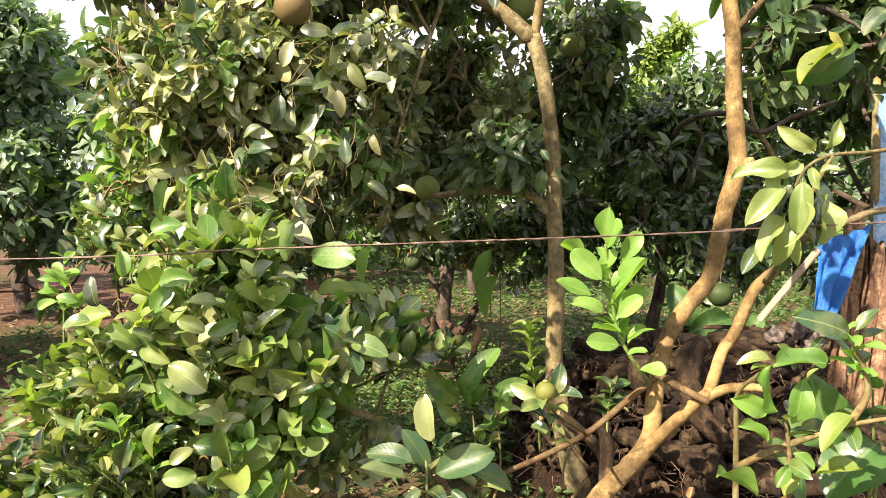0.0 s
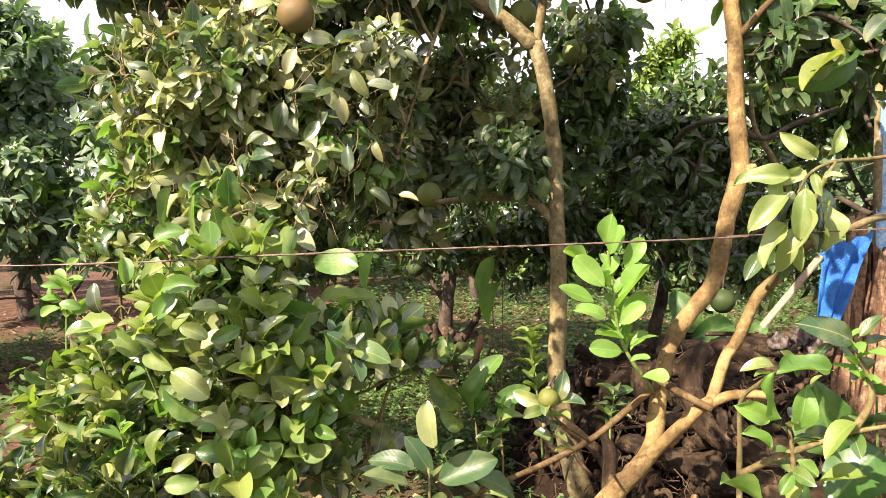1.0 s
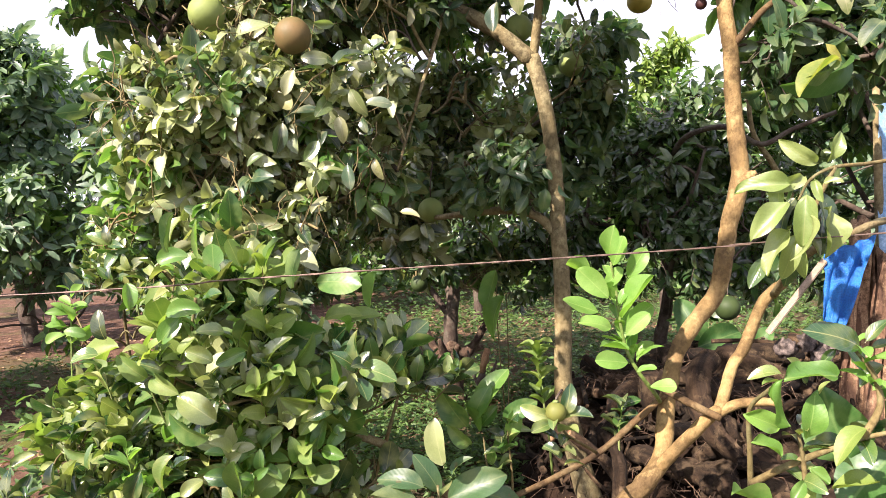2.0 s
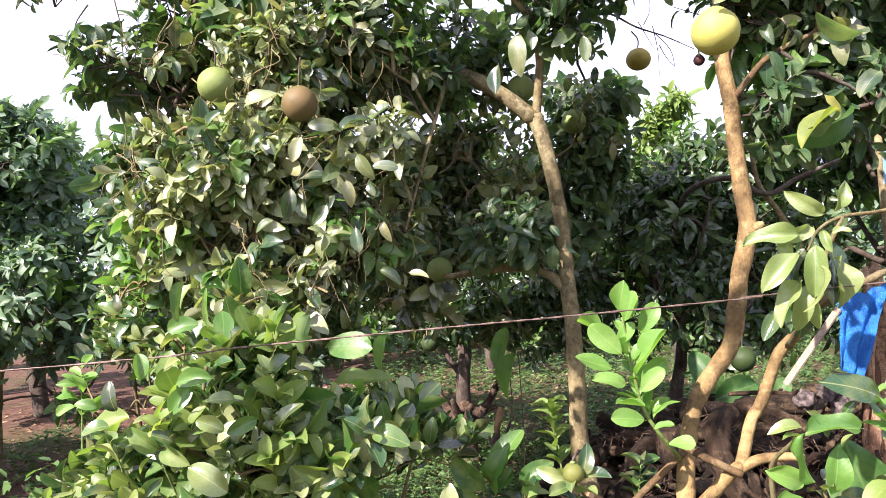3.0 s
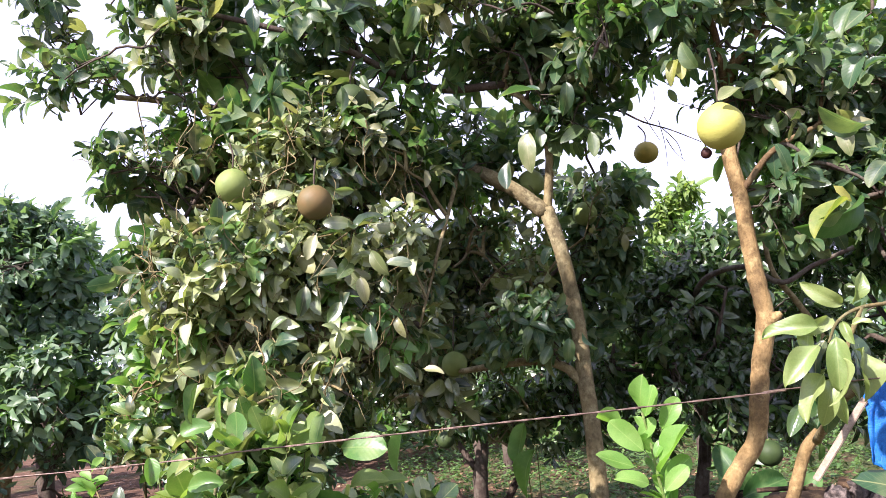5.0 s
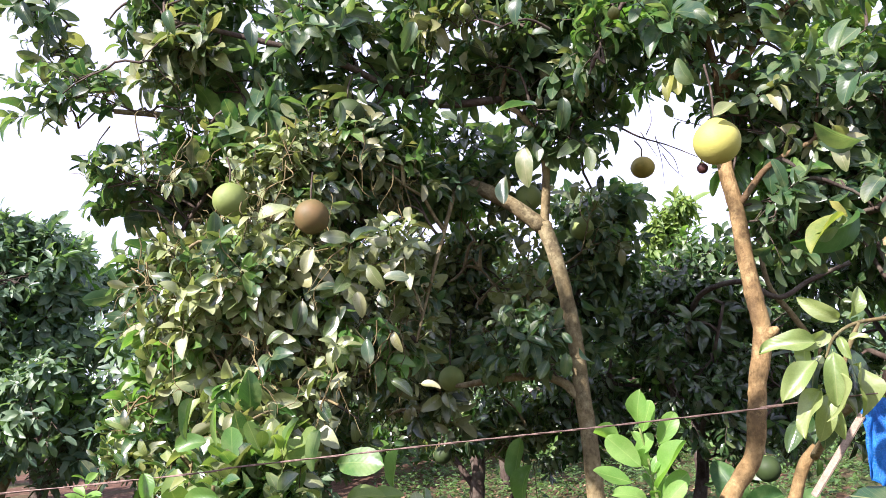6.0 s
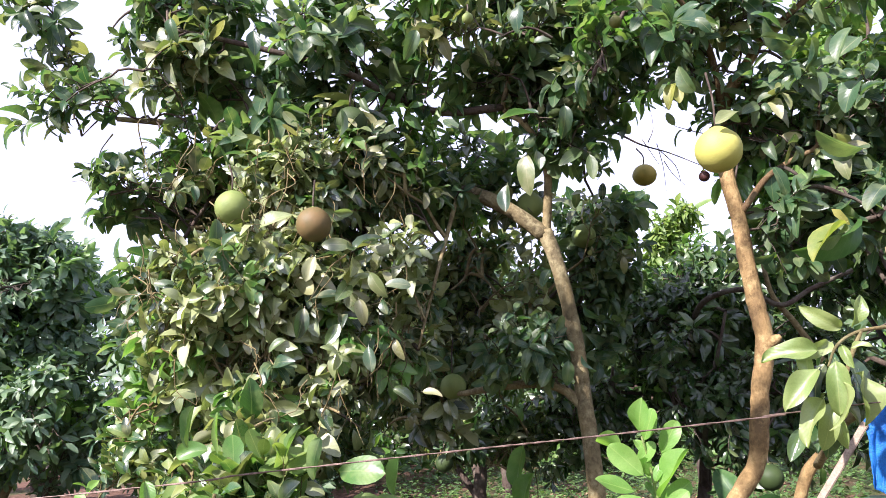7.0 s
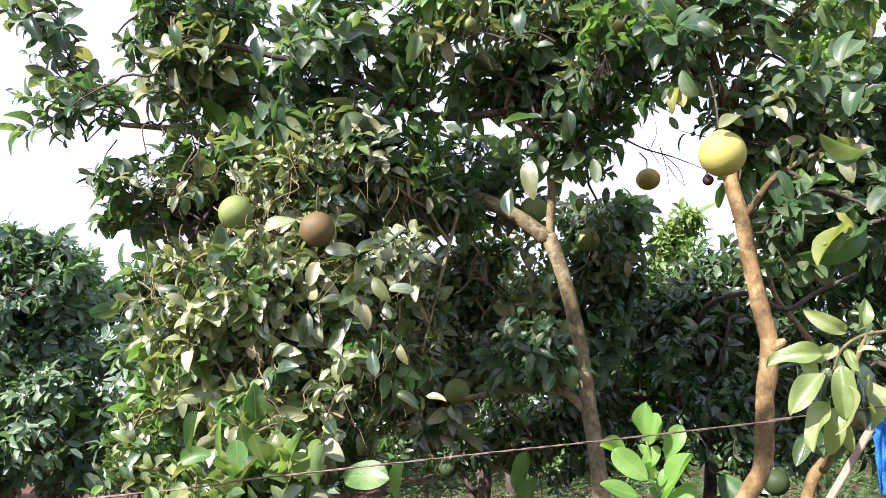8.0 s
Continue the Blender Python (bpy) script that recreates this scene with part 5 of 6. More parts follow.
hang = seedling("drooping cluster of pale green leaves on a thin twig", (1.25, 2.0, 1.64), [[(1.9, 2.6, 1.95), (1.5, 2.2, 1.75), (1.25, 2.0, 1.64), (1.09, 1.92, 1.61), (0.97, 1.88, 1.6), (0.9, 1.86, 1.57), (0.87, 1.86, 1.52)], [(0.97, 1.88, 1.6), (0.92, 1.88, 1.5), (0.9, 1.88, 1.42)]], [BLADES_HANG], LEAF_PALE, 43, DROOPED, BARK_STEM, 0.007, "pomelo_branch", category="branch", wild=0.65)
limb(hang, "stem", [(1.9, 2.4, 1.5), (1.45, 2.1, 1.45), (1.21, 2.05, 1.46), (1.08, 2.0, 1.43), (0.99, 2.1, 1.36), (1.05, 2.42, 1.22)], [0.008, 0.01, 0.013], BARK_A, np.random.default_rng(4), 8)
blades(hang, [((0.975, 1.97, 1.552), (0.985, 1.94, 1.435)), ((1.006, 2.0, 1.514), (0.98, 1.97, 1.395)), ((0.897, 1.98, 1.427), (0.889, 1.95, 1.322)), ((0.929, 1.99, 1.417), (0.861, 1.96, 1.338)), ((1.005, 1.98, 1.477), (1.012, 1.95, 1.412)), ((0.826, 1.95, 1.376), (0.78, 1.92, 1.318))], NEAR, LEAF_BACK, 44, face=(-0.2, -0.9, 0.2), wild=0.3, grow=1.15)
sprig(hang, [(0.94, 1.94, 1.6), (0.9, 1.94, 1.52), (0.89, 1.93, 1.42)], 12, 0.1, LEAF_SHRUB, HANGING, 79, -0.9)
low = seedling("young pomelo seedling with grey-green leaves and one pale leaf", (-0.03, 2.1, 0), [[(-0.03, 2.1, -0.03), (-0.04, 2.1, 0.4), (-0.05, 2.1, 0.74)]], [BLADES_LOW[1:]], LEAF_SKY_TINT, 44, NEAR, BARK_STEM, 0.008, grow=0.92, face=(-0.1, -0.75, 0.75), wild=0.4)
blades(low, BLADES_LOW[:1], NEAR, LEAF_DUSTY_LIT, 43, face=(-0.5, -0.8, 0.2), wild=0.15, grow=1.0)
sprig(low, [(-0.03, 2.1, 0.3), (-0.05, 2.1, 0.70)], 12, 0.1, LEAF_SHRUB, HANGING, 45, 0.3)
low2 = seedling("young pomelo seedling with fresh green leaves", (0.1, 2.5, 0), [[(0.1, 2.5, -0.03), (0.13, 2.5, 0.35), (0.1, 2.5, 0.76)], [(0.12, 2.5, 0.3), (0.19, 2.48, 0.55), (0.18, 2.48, 0.78)]], [BLADES_LOW2], LEAF_FRESH, 46, OVAL, BARK_STEM, 0.006, grow=1.15, face=(-0.4, -0.8, 0.45), wild=0.3)
sprig(low2, [(0.1, 2.5, 0.4), (0.18, 2.48, 0.8)], 24, 0.085, LEAF_SHRUB, OVAL, 47, 0.6)
right = seedling("young pomelo branch with large mixed green leaves", (0.84, 2.1, 0), [[(0.84, 2.15, -0.03), (0.85, 2.12, 0.4), (0.84, 2.1, 0.72), (0.83, 2.08, 0.84), (0.82, 2.05, 0.95), (0.86, 2.0, 1.02)], [(0.84, 2.1, 0.72), (0.89, 2.0, 0.8), (0.98, 1.95, 0.86), (1.06, 1.92, 0.9), (1.19, 1.9, 0.93)], [(1.06, 1.92, 0.9), (1.11, 1.93, 0.98), (1.1, 1.94, 1.06), (1.06, 1.95, 1.12)], [(0.84, 2.1, 0.6), (0.94, 2.0, 0.67), (0.93, 1.97, 0.81), (0.92, 1.98, 0.9)]], [BLADES_RIGHT[:4]], LEAF_YOUNG, 48, CRUMPLED, BARK_STEM, 0.011, grow=0.95, wild=0.55)
blades(right, BLADES_RIGHT2[::2], CRUMPLED, LEAF_FRESH, 67, face=(-0.2, -0.6, 0.75), wild=0.4, grow=0.86)
blades(right, BLADES_RIGHT2[1::2], NEAR, LEAF_LIME, 68, face=(-0.1, -0.5, 0.85), wild=0.4, grow=0.8)
blades(right, BLADES_RIGHT[4:], NEAR, LEAF_SHRUB, 69, face=(-0.4, -0.7, 0.6), wild=0.35)
sprig(right, [(1.1, 1.94, 1.0), (1.06, 1.95, 1.14)], 9, 0.08, LEAF_YOUNG, OVAL, 49, 0.6)
sprig(right, [(0.93, 1.97, 0.72), (0.92, 1.98, 0.92)], 9, 0.08, LEAF_SHRUB, OVAL, 50, 0.6)
sprig(right, [(1.0, 1.95, 0.87), (1.25, 1.9, 0.94)], 12, 0.1, LEAF_SHRUB, OVAL, 51, 0.0)
shoot2 = seedling("small yellow-green sprout beside the slender trunk", (0.42, 3.3, 0.3), [[(0.45, 3.4, 0.3), (0.42, 3.3, 0.55), (0.38, 3.25, 0.8), (0.37, 3.25, 0.92)]], [], LEAF_YOUNG, 52, OVAL, GREEN_STEM, 0.006)
sprig(shoot2, [(0.42, 3.3, 0.5), (0.38, 3.25, 0.8), (0.37, 3.25, 0.92)], 24, 0.1, LEAF_LIME, OVAL, 53, 1.0)
shoot3 = seedling("small pale sprout with curled leaves on an old root", (0.7, 3.0, 0.5), [[(0.67, 3.0, 0.45), (0.67, 3.0, 0.6), (0.68, 2.98, 0.72)]], [], LEAF_SHRUB, 54, OVAL, GREEN_STEM, 0.006)
sprig(shoot3, [(0.67, 3.0, 0.55), (0.68, 2.98, 0.74)], 16, 0.095, LEAF_SHRUB, OVAL, 55, 0.8)
trunkling = seedling("sprig with a small unripe fruit at the slender trunk", (0.5, 2.6, 0.66), [[(0.5, 2.6, 0.66), (0.4, 2.32, 0.78), (0.33, 2.15, 0.86), (0.29, 2.1, 0.92)]], [], LEAF_SHRUB, 56, OVAL, BARK_STEM, 0.006)
blades(trunkling, [((0.315, 2.1, 0.93), (0.335, 2.08, 1.01)), ((0.28, 2.1, 0.93), (0.2, 2.08, 0.95)), ((0.31, 2.1, 0.92), (0.38, 2.07, 0.95)), ((0.28, 2.1, 0.91), (0.22, 2.06, 0.9))], OVAL, LEAF_SHRUB, 66)
sprig(trunkling, [(0.32, 2.15, 0.75), (0.29, 2.1, 0.92)], 8, 0.085, LEAF_SHRUB, OVAL, 57, 0.5)
sprout4 = seedling("leafy sprout with bright tips at the edge of the shrub", (-1.45, 2.75, 0), [[(-1.5, 3.0, -0.03), (-1.54, 3.0, 0.7), (-1.53, 3.0, 1.2)]], [], LEAF_YOUNG, 58, OVAL, GREEN_STEM, 0.007)
sprig(sprout4, [(-1.54, 3.0, 1.0), (-1.53, 3.0, 1.25)], 13, 0.085, LEAF_YOUNG, NEAR, 59, 0.7)
blades(sprout4, BLADES_SPROUT[:6], OVAL, LEAF_YOUNG, 68)
seedling("broad-leaved plant with big round green leaves", (1.25, 2.4, 0), [[(1.25, 2.4, -0.03), (1.24, 2.32, 0.4), (1.23, 2.3, 0.7)], [(1.25, 2.4, -0.03), (1.34, 2.3, 0.4), (1.34, 2.25, 0.75)], [(1.25, 2.4, -0.03), (1.4, 2.4, 0.5), (1.37, 2.35, 0.88)]], [BROAD_RIGHT], LEAF_BROAD, 60, ROUND, GREEN_STEM, 0.008, "broadleaf_plant", grow=1.1, category="plant", parent_group="broad-leaved plants")
seedling("broad-leaved plant with pale hanging leaves in shade", (0.35, 4.7, 0), [[(0.35, 4.75, -0.03), (0.36, 4.7, 0.6), (0.35, 4.6, 1.02)], [(0.35, 4.75, -0.03), (0.3, 4.75, 0.8), (0.3, 4.7, 1.17)]], [BROAD_BACK[:2]], LEAF_YOUNG, 61, OVAL, BARK_STEM, 0.005, "broadleaf_plant", grow=0.85, category="plant", parent_group="broad-leaved plants", face=(-0.5, -0.6, 0.6))
seedling("broad-leaved plant with green leaves behind the heap", (1.6, 4.9, 0), [[(1.6, 4.9, 0.3), (1.5, 4.6, 0.5), (1.44, 4.4, 0.68)], [(1.6, 4.9, 0.3), (1.58, 4.7, 0.6), (1.56, 4.6, 0.68)], [(1.6, 4.9, 0.3), (1.75, 4.7, 0.5), (1.84, 4.6, 0.61)]], [BROAD_BACK[2:]], LEAF_BROAD, 62, OVAL, GREEN_STEM, 0.008, "broadleaf_plant", grow=0.95, category="plant", parent_group="broad-leaved plants")
blades(tree_b, YELLOW_B, NEAR, LEAF_YELLOW, 63, face=(-0.6, -0.6, 0.5), wild=0.1, grow=0.95)
blades(tree_b, DARK_B, OVAL, LEAF_SKY_TINT, 81, face=(0.3, -0.3, -0.9), wild=0.3, grow=0.85)
blades(tree_b, PALE_B, NEAR, LEAF_OLD, 82, wild=0.5, grow=0.85)
blades(tree_b, GREY_B, OVAL, LEAF_SKY_TINT, 83, wild=0.6, grow=0.85)
blades(tree_b, FADED_B[:1], NEAR, LEAF_BROAD, 77, face=(0.5, -0.5, -0.6), wild=0.1)
blades(tree_b, FADED_B[1:], SLIM, LEAF_YELLOW, 78, wild=0.2)
blades(tree_a, CURL_A[:3], NEAR, LEAF_OLD, 64, grow=0.85, wild=0.6)
blades(tree_a, BLADES_CROWN, NEAR, LEAF_OLD, 71, grow=0.92, wild=0.6)
blades(tree_a, BLADES_CROWN2[:10], NEAR, LEAF_OLD, 72, grow=0.92, wild=0.6)
blades(tree_a, BLADES_TRUNK, OVAL, LEAF_SKY_TINT, 73, grow=0.85, wild=0.6)
blades(tree_a, BLADES_TOP[:7] + BLADES_TOP[11:], NEAR, LEAF_SKY_TINT, 74, grow=0.85, wild=0.7)
blades(tree_b, BLADES_TOPB, NEAR, LEAF_SKY_TINT, 75, grow=0.85, wild=0.7)
blades(tree_b, CURL_A[3:], NEAR, LEAF_SKY_TINT, 65, grow=0.85, wild=0.7)
limb(tree_b, "limb", [(0.76, 2.64, 0.85), (0.63, 2.6, 0.76), (0.51, 2.6, 0.66), (0.34, 2.55, 0.59), (0.2, 2.5, 0.55), (0.0, 2.5, 0.46)], [0.013, 0.012, 0.011, 0.008], BARK_C, np.random.default_rng(5), 8)
limb(tree_b, "limb", [(0.75, 2.62, 0.87), (0.82, 2.5, 0.84), (0.885, 2.45, 0.81)], [0.014, 0.013, 0.012], BARK_C, np.random.default_rng(6), 8)

# ---- wire ----
def wire():
    line = spline([(-5.0, 2.13, 1.22), (-1.16, 1.95, 1.332), (-0.56, 1.93, 1.358), (0.0, 1.92, 1.38), (0.28, 1.915, 1.39), (0.74, 1.9, 1.41), (1.12, 1.89, 1.432), (5.0, 1.7, 1.62)], 20)
    t = thing("fence_wire", (-5.0, 2.13, 1.22), "thin rusty twisted wire stretched in front of the trees", "wire")
    a = np.arange(len(line)) * 0.9
    for ph in (0, math.pi):
        off = np.stack([0 * a, np.cos(a + ph), np.sin(a + ph)], 1) * 0.0012
        v, f = tube(line + off, [0.0016], 6)
        part("strand", v, f, WIRE, t)


wire()
for x, y, h in ((-5.0, 2.13, 1.32), (5.0, 1.70, 1.72)):
    post = thing("fence_post", (x, y, 0), "plain wooden fence post holding the wire", "post", "fence posts")
    v, f = tube(spline([(x, y + 0.03, -0.1), (x + 0.01, y + 0.03, h * 0.5), (x, y + 0.03, h)], 5), [0.045, 0.04, 0.038], 12, 0.05, np.random.default_rng(7))
    part("shaft", v, f, BARK_DARK, post)


# ---- fruit ----
def pomelo(at, d, mat, label, seed, stem=0.12, squash=1.0, drawn=0.10):
    """A round fruit, a little drawn up towards its stalk, with a calyx and a stalk."""
    rng = np.random.default_rng(seed)
    t = thing("pomelo", at, label, "fruit", "hanging pomelos")
    r, rows, cols = d / 2, 18, 30
    verts, faces = [(0, 0, r * 0.96 * squash)], []
    for i in range(1, rows):
        th = math.pi * i / rows
        for j in range(cols):
            ph = 2 * math.pi * j / cols
            p = Vector((math.sin(th) * math.cos(ph), math.sin(th) * math.sin(ph), math.cos(th)))
            k = r * (1 + 0.025 * noise.noise(p * 1.7 + Vector((seed * 3.1, 0, 0))))
            neck = 1 - drawn * max(0, p.z) ** 2
            dip = 1 - 0.05 * math.exp(-(th / 0.25) ** 2)
            verts.append((p.x * k * neck, p.y * k * neck, p.z * k * dip * squash))
    verts.append((0, 0, -r * 0.985 * squash))
    for j in range(cols):
        faces.append((0, 1 + j, 1 + (j + 1) % cols))
        faces.append((len(verts) - 1, len(verts) - 2 - j, len(verts) - 2 - (j + 1) % cols))
    for i in range(rows - 2):
        for j in range(cols):
            a, b = 1 + i * cols + j, 1 + i * cols + (j + 1) % cols
            faces.append((a, a + cols, b + cols, b))
    part("skin", np.array(verts) + np.array(at), faces, mat, t)
    top = np.array(at) + (0, 0, r * 0.93 * squash)
    v, f = tube(spline([top, top + (0.004, 0, stem * 0.5), top + (rng.uniform(-0.03, 0.03), 0.02, stem)], 4), [0.0035, 0.004], 6)
    stalk = part("stalk", v, f, BARK_DARK, t)
    v, f = tube([top, top + (0, 0, 0.006)], [0.011, 0.006], 8)
    part("calyx", v, f, GREEN_STEM, stalk)
    return t


pomelo((0.858, 2.34, 2.228), 0.15, FRUIT_PALE, "pale yellow-green ripe pomelo hanging before the ochre trunk", 1, 0.2, 1.02, 0.24)
pomelo((-0.9, 2.9, 2.31), 0.14, FRUIT_GREEN, "green pomelo hanging at the edge of the crown", 2)
pomelo((1.1, 4.21, 2.66), 0.14, FRUIT_TURNING, "olive green pomelo hanging against the sky", 3, 0.11, 0.9)
pomelo((0.75, 4.42, 2.37), 0.145, FRUIT_GREEN, "green pomelo behind the trunk fork", 4)
pomelo((-0.09, 4.1, 1.54), 0.14, FRUIT_GREEN, "green pomelo hanging from the low limb", 5, 0.2)
pomelo((-0.21, 5.2, 1.04), 0.12, FRUIT_SHADED, "small green pomelo hanging low, shade put into its colour", 6)
pomelo((-0.565, 2.86, 2.205), 0.14, FRUIT_BROWN, "brownish orange pomelo among the leaves", 7)
pomelo((0.39, 3.86, 2.45), 0.145, FRUIT_GREEN, "dark green pomelo beside the fork", 8)
pomelo((-0.43, 3.09, 2.7), 0.14, FRUIT_SHADED, "green pomelo half hidden by leaves, leaf shade put into its colour", 9)
pomelo((1.68, 4.52, 0.9), 0.15, FRUIT_SHADED, "green pomelo hanging low behind the bent trunk, coloured as shaded", 10)
pomelo((0.29, 2.09, 0.945), 0.06, FRUIT_OLIVE, "small unripe olive pomelo on a low sprig", 13, 0.03)
pomelo((1.03, 3.01, 2.315), 0.045, FRUIT_DEAD, "small shrivelled dark red fruit hanging on a bare twig", 14, 0.12)
pomelo((-0.732, 2.8, 1.33), 0.108, FRUIT_PALE, "yellowish pomelo half hidden behind shrub leaves", 15)
pomelo((0.11, 2.95, 3.07), 0.05, FRUIT_GREEN, "tiny unripe green pomelo high in the crown", 16, 0.05)
pomelo((0.68, 2.75, 2.90), 0.05, FRUIT_OLIVE, "tiny unripe olive pomelo high in the crown", 17, 0.05)
pomelo((-0.67, 3.05, 2.12), 0.14, FRUIT_GREEN, "green pomelo hidden under leaves", 12)


# ---- heap of grubbed-up roots and logs ----
def heap_height(x, y):
    d = ((x - 1.6) / 1.3) ** 2 + ((y - 4.15) / 1.1) ** 2
    return 0.66 * max(0.0, 1 - d) ** 0.6 * (1 + 0.25 * noise.noise((x * 2.2, y * 2.2, 4.0)))


def heap():
    t = thing("soil_heap", (1.55, 4.35, 0), "heap of soil and root debris under the logs, coloured with crevice shade", "soil heap")
    n = 50
    verts, faces = [], []
    for j in range(n + 1):
        for i in range(n + 1):
            x, y = 0.2 + 2.8 * i / n, 3.0 + 2.3 * j / n
            h = heap_height(x, y) * 0.72 - 0.06
            verts.append((x, y, h + 0.09 * noise.noise((x * 7, y * 7, 1.0)) * (1 if h > 0 else 0)))
    for j in range(n):
        for i in range(n):
            a = j * (n + 1) + i
            faces.append((a, a + 1, a + n + 2, a + n + 1))
    part("debris", verts, faces, HEAP_SHADED, t)
    rng = np.random.default_rng(50)
    kinds = []
    for k in range(5):
        cv, cf = tube(spline([(0, 0, -1.0), (0.1, 0, -0.6), (0, 0.1, 0), (0.05, 0, 0.6), (0, 0, 0.95)], 2), [0.25, 0.85, 1.0, 0.8, 0.2], 9, 0.22, rng)
        kinds.append(mesh_of("clod", cv, cf, HEAP_SHADED))
    for k in range(150):
        x, y = rng.uniform(0.5, 2.4), rng.uniform(3.05, 4.2)
        h = heap_height(x, y) * 0.72 - 0.06
        if h < 0:
            continue
        ob = new("clod", kinds[k % 5])
        ob.parent = t
        q = rng.uniform(0.015, 0.05)
        ob.matrix_basis = Matrix.Translation(Vector((x - 1.55, y - 4.35, h + 0.3 * q))) @ pose(0, 0, 0, rng.uniform(0, 180), rng.uniform(0, 180), 0) @ Matrix.Scale(q, 4)


def root_log(points, r, rng, label="knobbly dead brown root lying on the heap", lump=0.1, cut=True):
    p = [np.array(q, float) for q in points]
    log = thing("root_log", tuple(p[0]), label, "log", "heap of roots")
    v, f = tube(spline(p, 5), [r * 0.95, r * 1.03, r * 0.94, r * 1.06, r * 0.97, r * 0.86, r * 0.66], 11, lump, rng)
    turn = rng.uniform(0, 9, 2)
    grain = [(turn[0] + abs(i % 11 - 5.5) / 5.5 * r * 12, turn[1] + (i // 11) * 0.017) for i in range(len(v))]
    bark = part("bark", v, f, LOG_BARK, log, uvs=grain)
    if cut:
        e = unit(p[0] - p[1])
        v, f = tube([p[0] - e * 0.012, p[0] + e * 0.004], [r * 0.75, r * 0.7], 11, 0.06, rng)
        part("cut_end", v, f, CUT_WOOD, bark)
    return log


heap()
rng = np.random.default_rng(51)
for i in range(340):
    while True:
        x, y = rng.uniform(0.3, 2.8), rng.uniform(3.05, 4.9)
        if heap_height(x, y) > 0.05:
            break
    length, r = rng.uniform(0.16, 0.6), rng.choice([0.009, 0.013, 0.018, 0.026, 0.036, 0.05])
    if x < 0.95 and y < 3.65:
        r, length = min(r, 0.014), length * 0.7
    a, tilt = rng.uniform(0, 2 * math.pi), rng.normal(0, 0.35)
    c = np.array((x, y, heap_height(x, y) * 0.9 + r * 0.5 + rng.uniform(-0.03, 0.05)))
    way = np.array((math.cos(a) * math.cos(tilt), math.sin(a) * math.cos(tilt), math.sin(tilt)))
    p0, p2 = c - way * length / 2, c + way * length / 2
    for p in (p0, p2):
        p[2] = max(r * 0.5, p[2], heap_height(p[0], p[1]) * 0.8)
    bend = rng.normal(0, 0.12 * length, 3)
    root_log([p0, (p0 + c) / 2 + bend * 0.7, c + bend, (p2 + c) / 2 + rng.normal(0, 0.1 * length, 3), p2], r, rng, cut=i % 3 == 0)
thick = "thick gnarled dead root with dark flaky bark"
root_log([(1.12, 3.3, 0.20), (1.2, 3.22, 0.26), (1.32, 3.2, 0.28), (1.5, 3.25, 0.27)], 0.05, rng, thick)
root_log([(1.22, 3.5, 0.80), (1.14, 3.42, 0.76), (1.1, 3.32, 0.66), (1.14, 3.26, 0.52), (1.24, 3.25, 0.42)], 0.055, rng, thick)
root_log([(0.65, 3.0, 0.02), (0.66, 3.0, 0.29), (0.67, 3.0, 0.48), (0.62, 3.05, 0.60)], 0.028, rng, "upright reddish root stub beside the trunk")
root_log([(0.48, 3.1, 0.58), (0.58, 3.12, 0.50), (0.66, 3.1, 0.42), (0.73, 3.0, 0.25), (0.76, 2.95, 0.05)], 0.024, rng, "bent brown root leaning on the heap")
root_log([(1.0, 2.95, 0.3), (1.15, 2.98, 0.2), (1.3, 3.02, 0.14), (1.5, 3.1, 0.08)], 0.035, rng, "reddish peeling branch lying at the heap")
# fine hair roots hanging out of the heap
pieces = []
for i in range(700):
    x, y = rng.uniform(0.4, 2.4), rng.uniform(3.05, 4.2)
    z = heap_height(x, y) + rng.uniform(-0.02, 0.08)
    p = np.array((x, y, z))
    q = p + np.array((rng.normal(0, 0.1), rng.normal(-0.05, 0.08), rng.uniform(-0.22, 0.1)))
    q[2] = max(q[2], 0.01)
    pieces.append(tube(arc(p, q, rng.uniform(-0.03, 0.05), rng, 4, 0.1), [0.003, 0.0012], 4, closed=False))
v, f = joined(pieces)
tagged(part("hair_roots", v, f, DEAD_BARK, None), "fine brown hair roots hanging out of the heap", "roots", kind="stuff")


# ---- stumps in the weeds ----
def stump(at, h, r, label, seed, arms, mat):
    rng = np.random.default_rng(seed)
    t = thing("tree_stump", at, label, "tree stump", "old stumps")
    x, y, z = at
    v, f = tube(spline([(x, y, z - 0.05), (x + 0.02, y, h * 0.4), (x - 0.01, y, h * 0.8), (x + 0.02, y, h)], 5), [r * 1.6, r, r * 1.05, r * 0.7, r * 0.35], 12, 0.3, rng)
    part("bole", v, f, mat, t)
    for i in range(arms):
        a = i * 2.2 + rng.uniform(-0.4, 0.4)
        e = np.array((x + math.cos(a) * r * 3.2, y + math.sin(a) * r * 2, h * rng.uniform(0.85, 1.4)))
        v, f = tube(spline([(x, y, h * 0.75), ((x + e[0]) / 2, (y + e[1]) / 2, h * 0.85), tuple(e)], 4), [r * 0.6, r * 0.4, r * 0.18], 8, 0.18, rng)
        part("root_arm", v, f, mat, t)
    return t


stump((0.0, 5.6, 0), 0.56, 0.085, "gnarled dark old stump with broken arms", 71, 7, DEAD_BARK)
cut = stump((0.21, 5.2, 0), 0.42, 0.035, "cut branch stub with a fresh orange end", 72, 2, BARK_DARK)
v, f = tube([(0.21, 5.2, 0.40), (0.235, 5.2, 0.50), (0.255, 5.2, 0.57)], [0.022, 0.026, 0.02], 10, 0.08, np.random.default_rng(2))
part("fresh_cut", v, f, CUT_WOOD, cut)


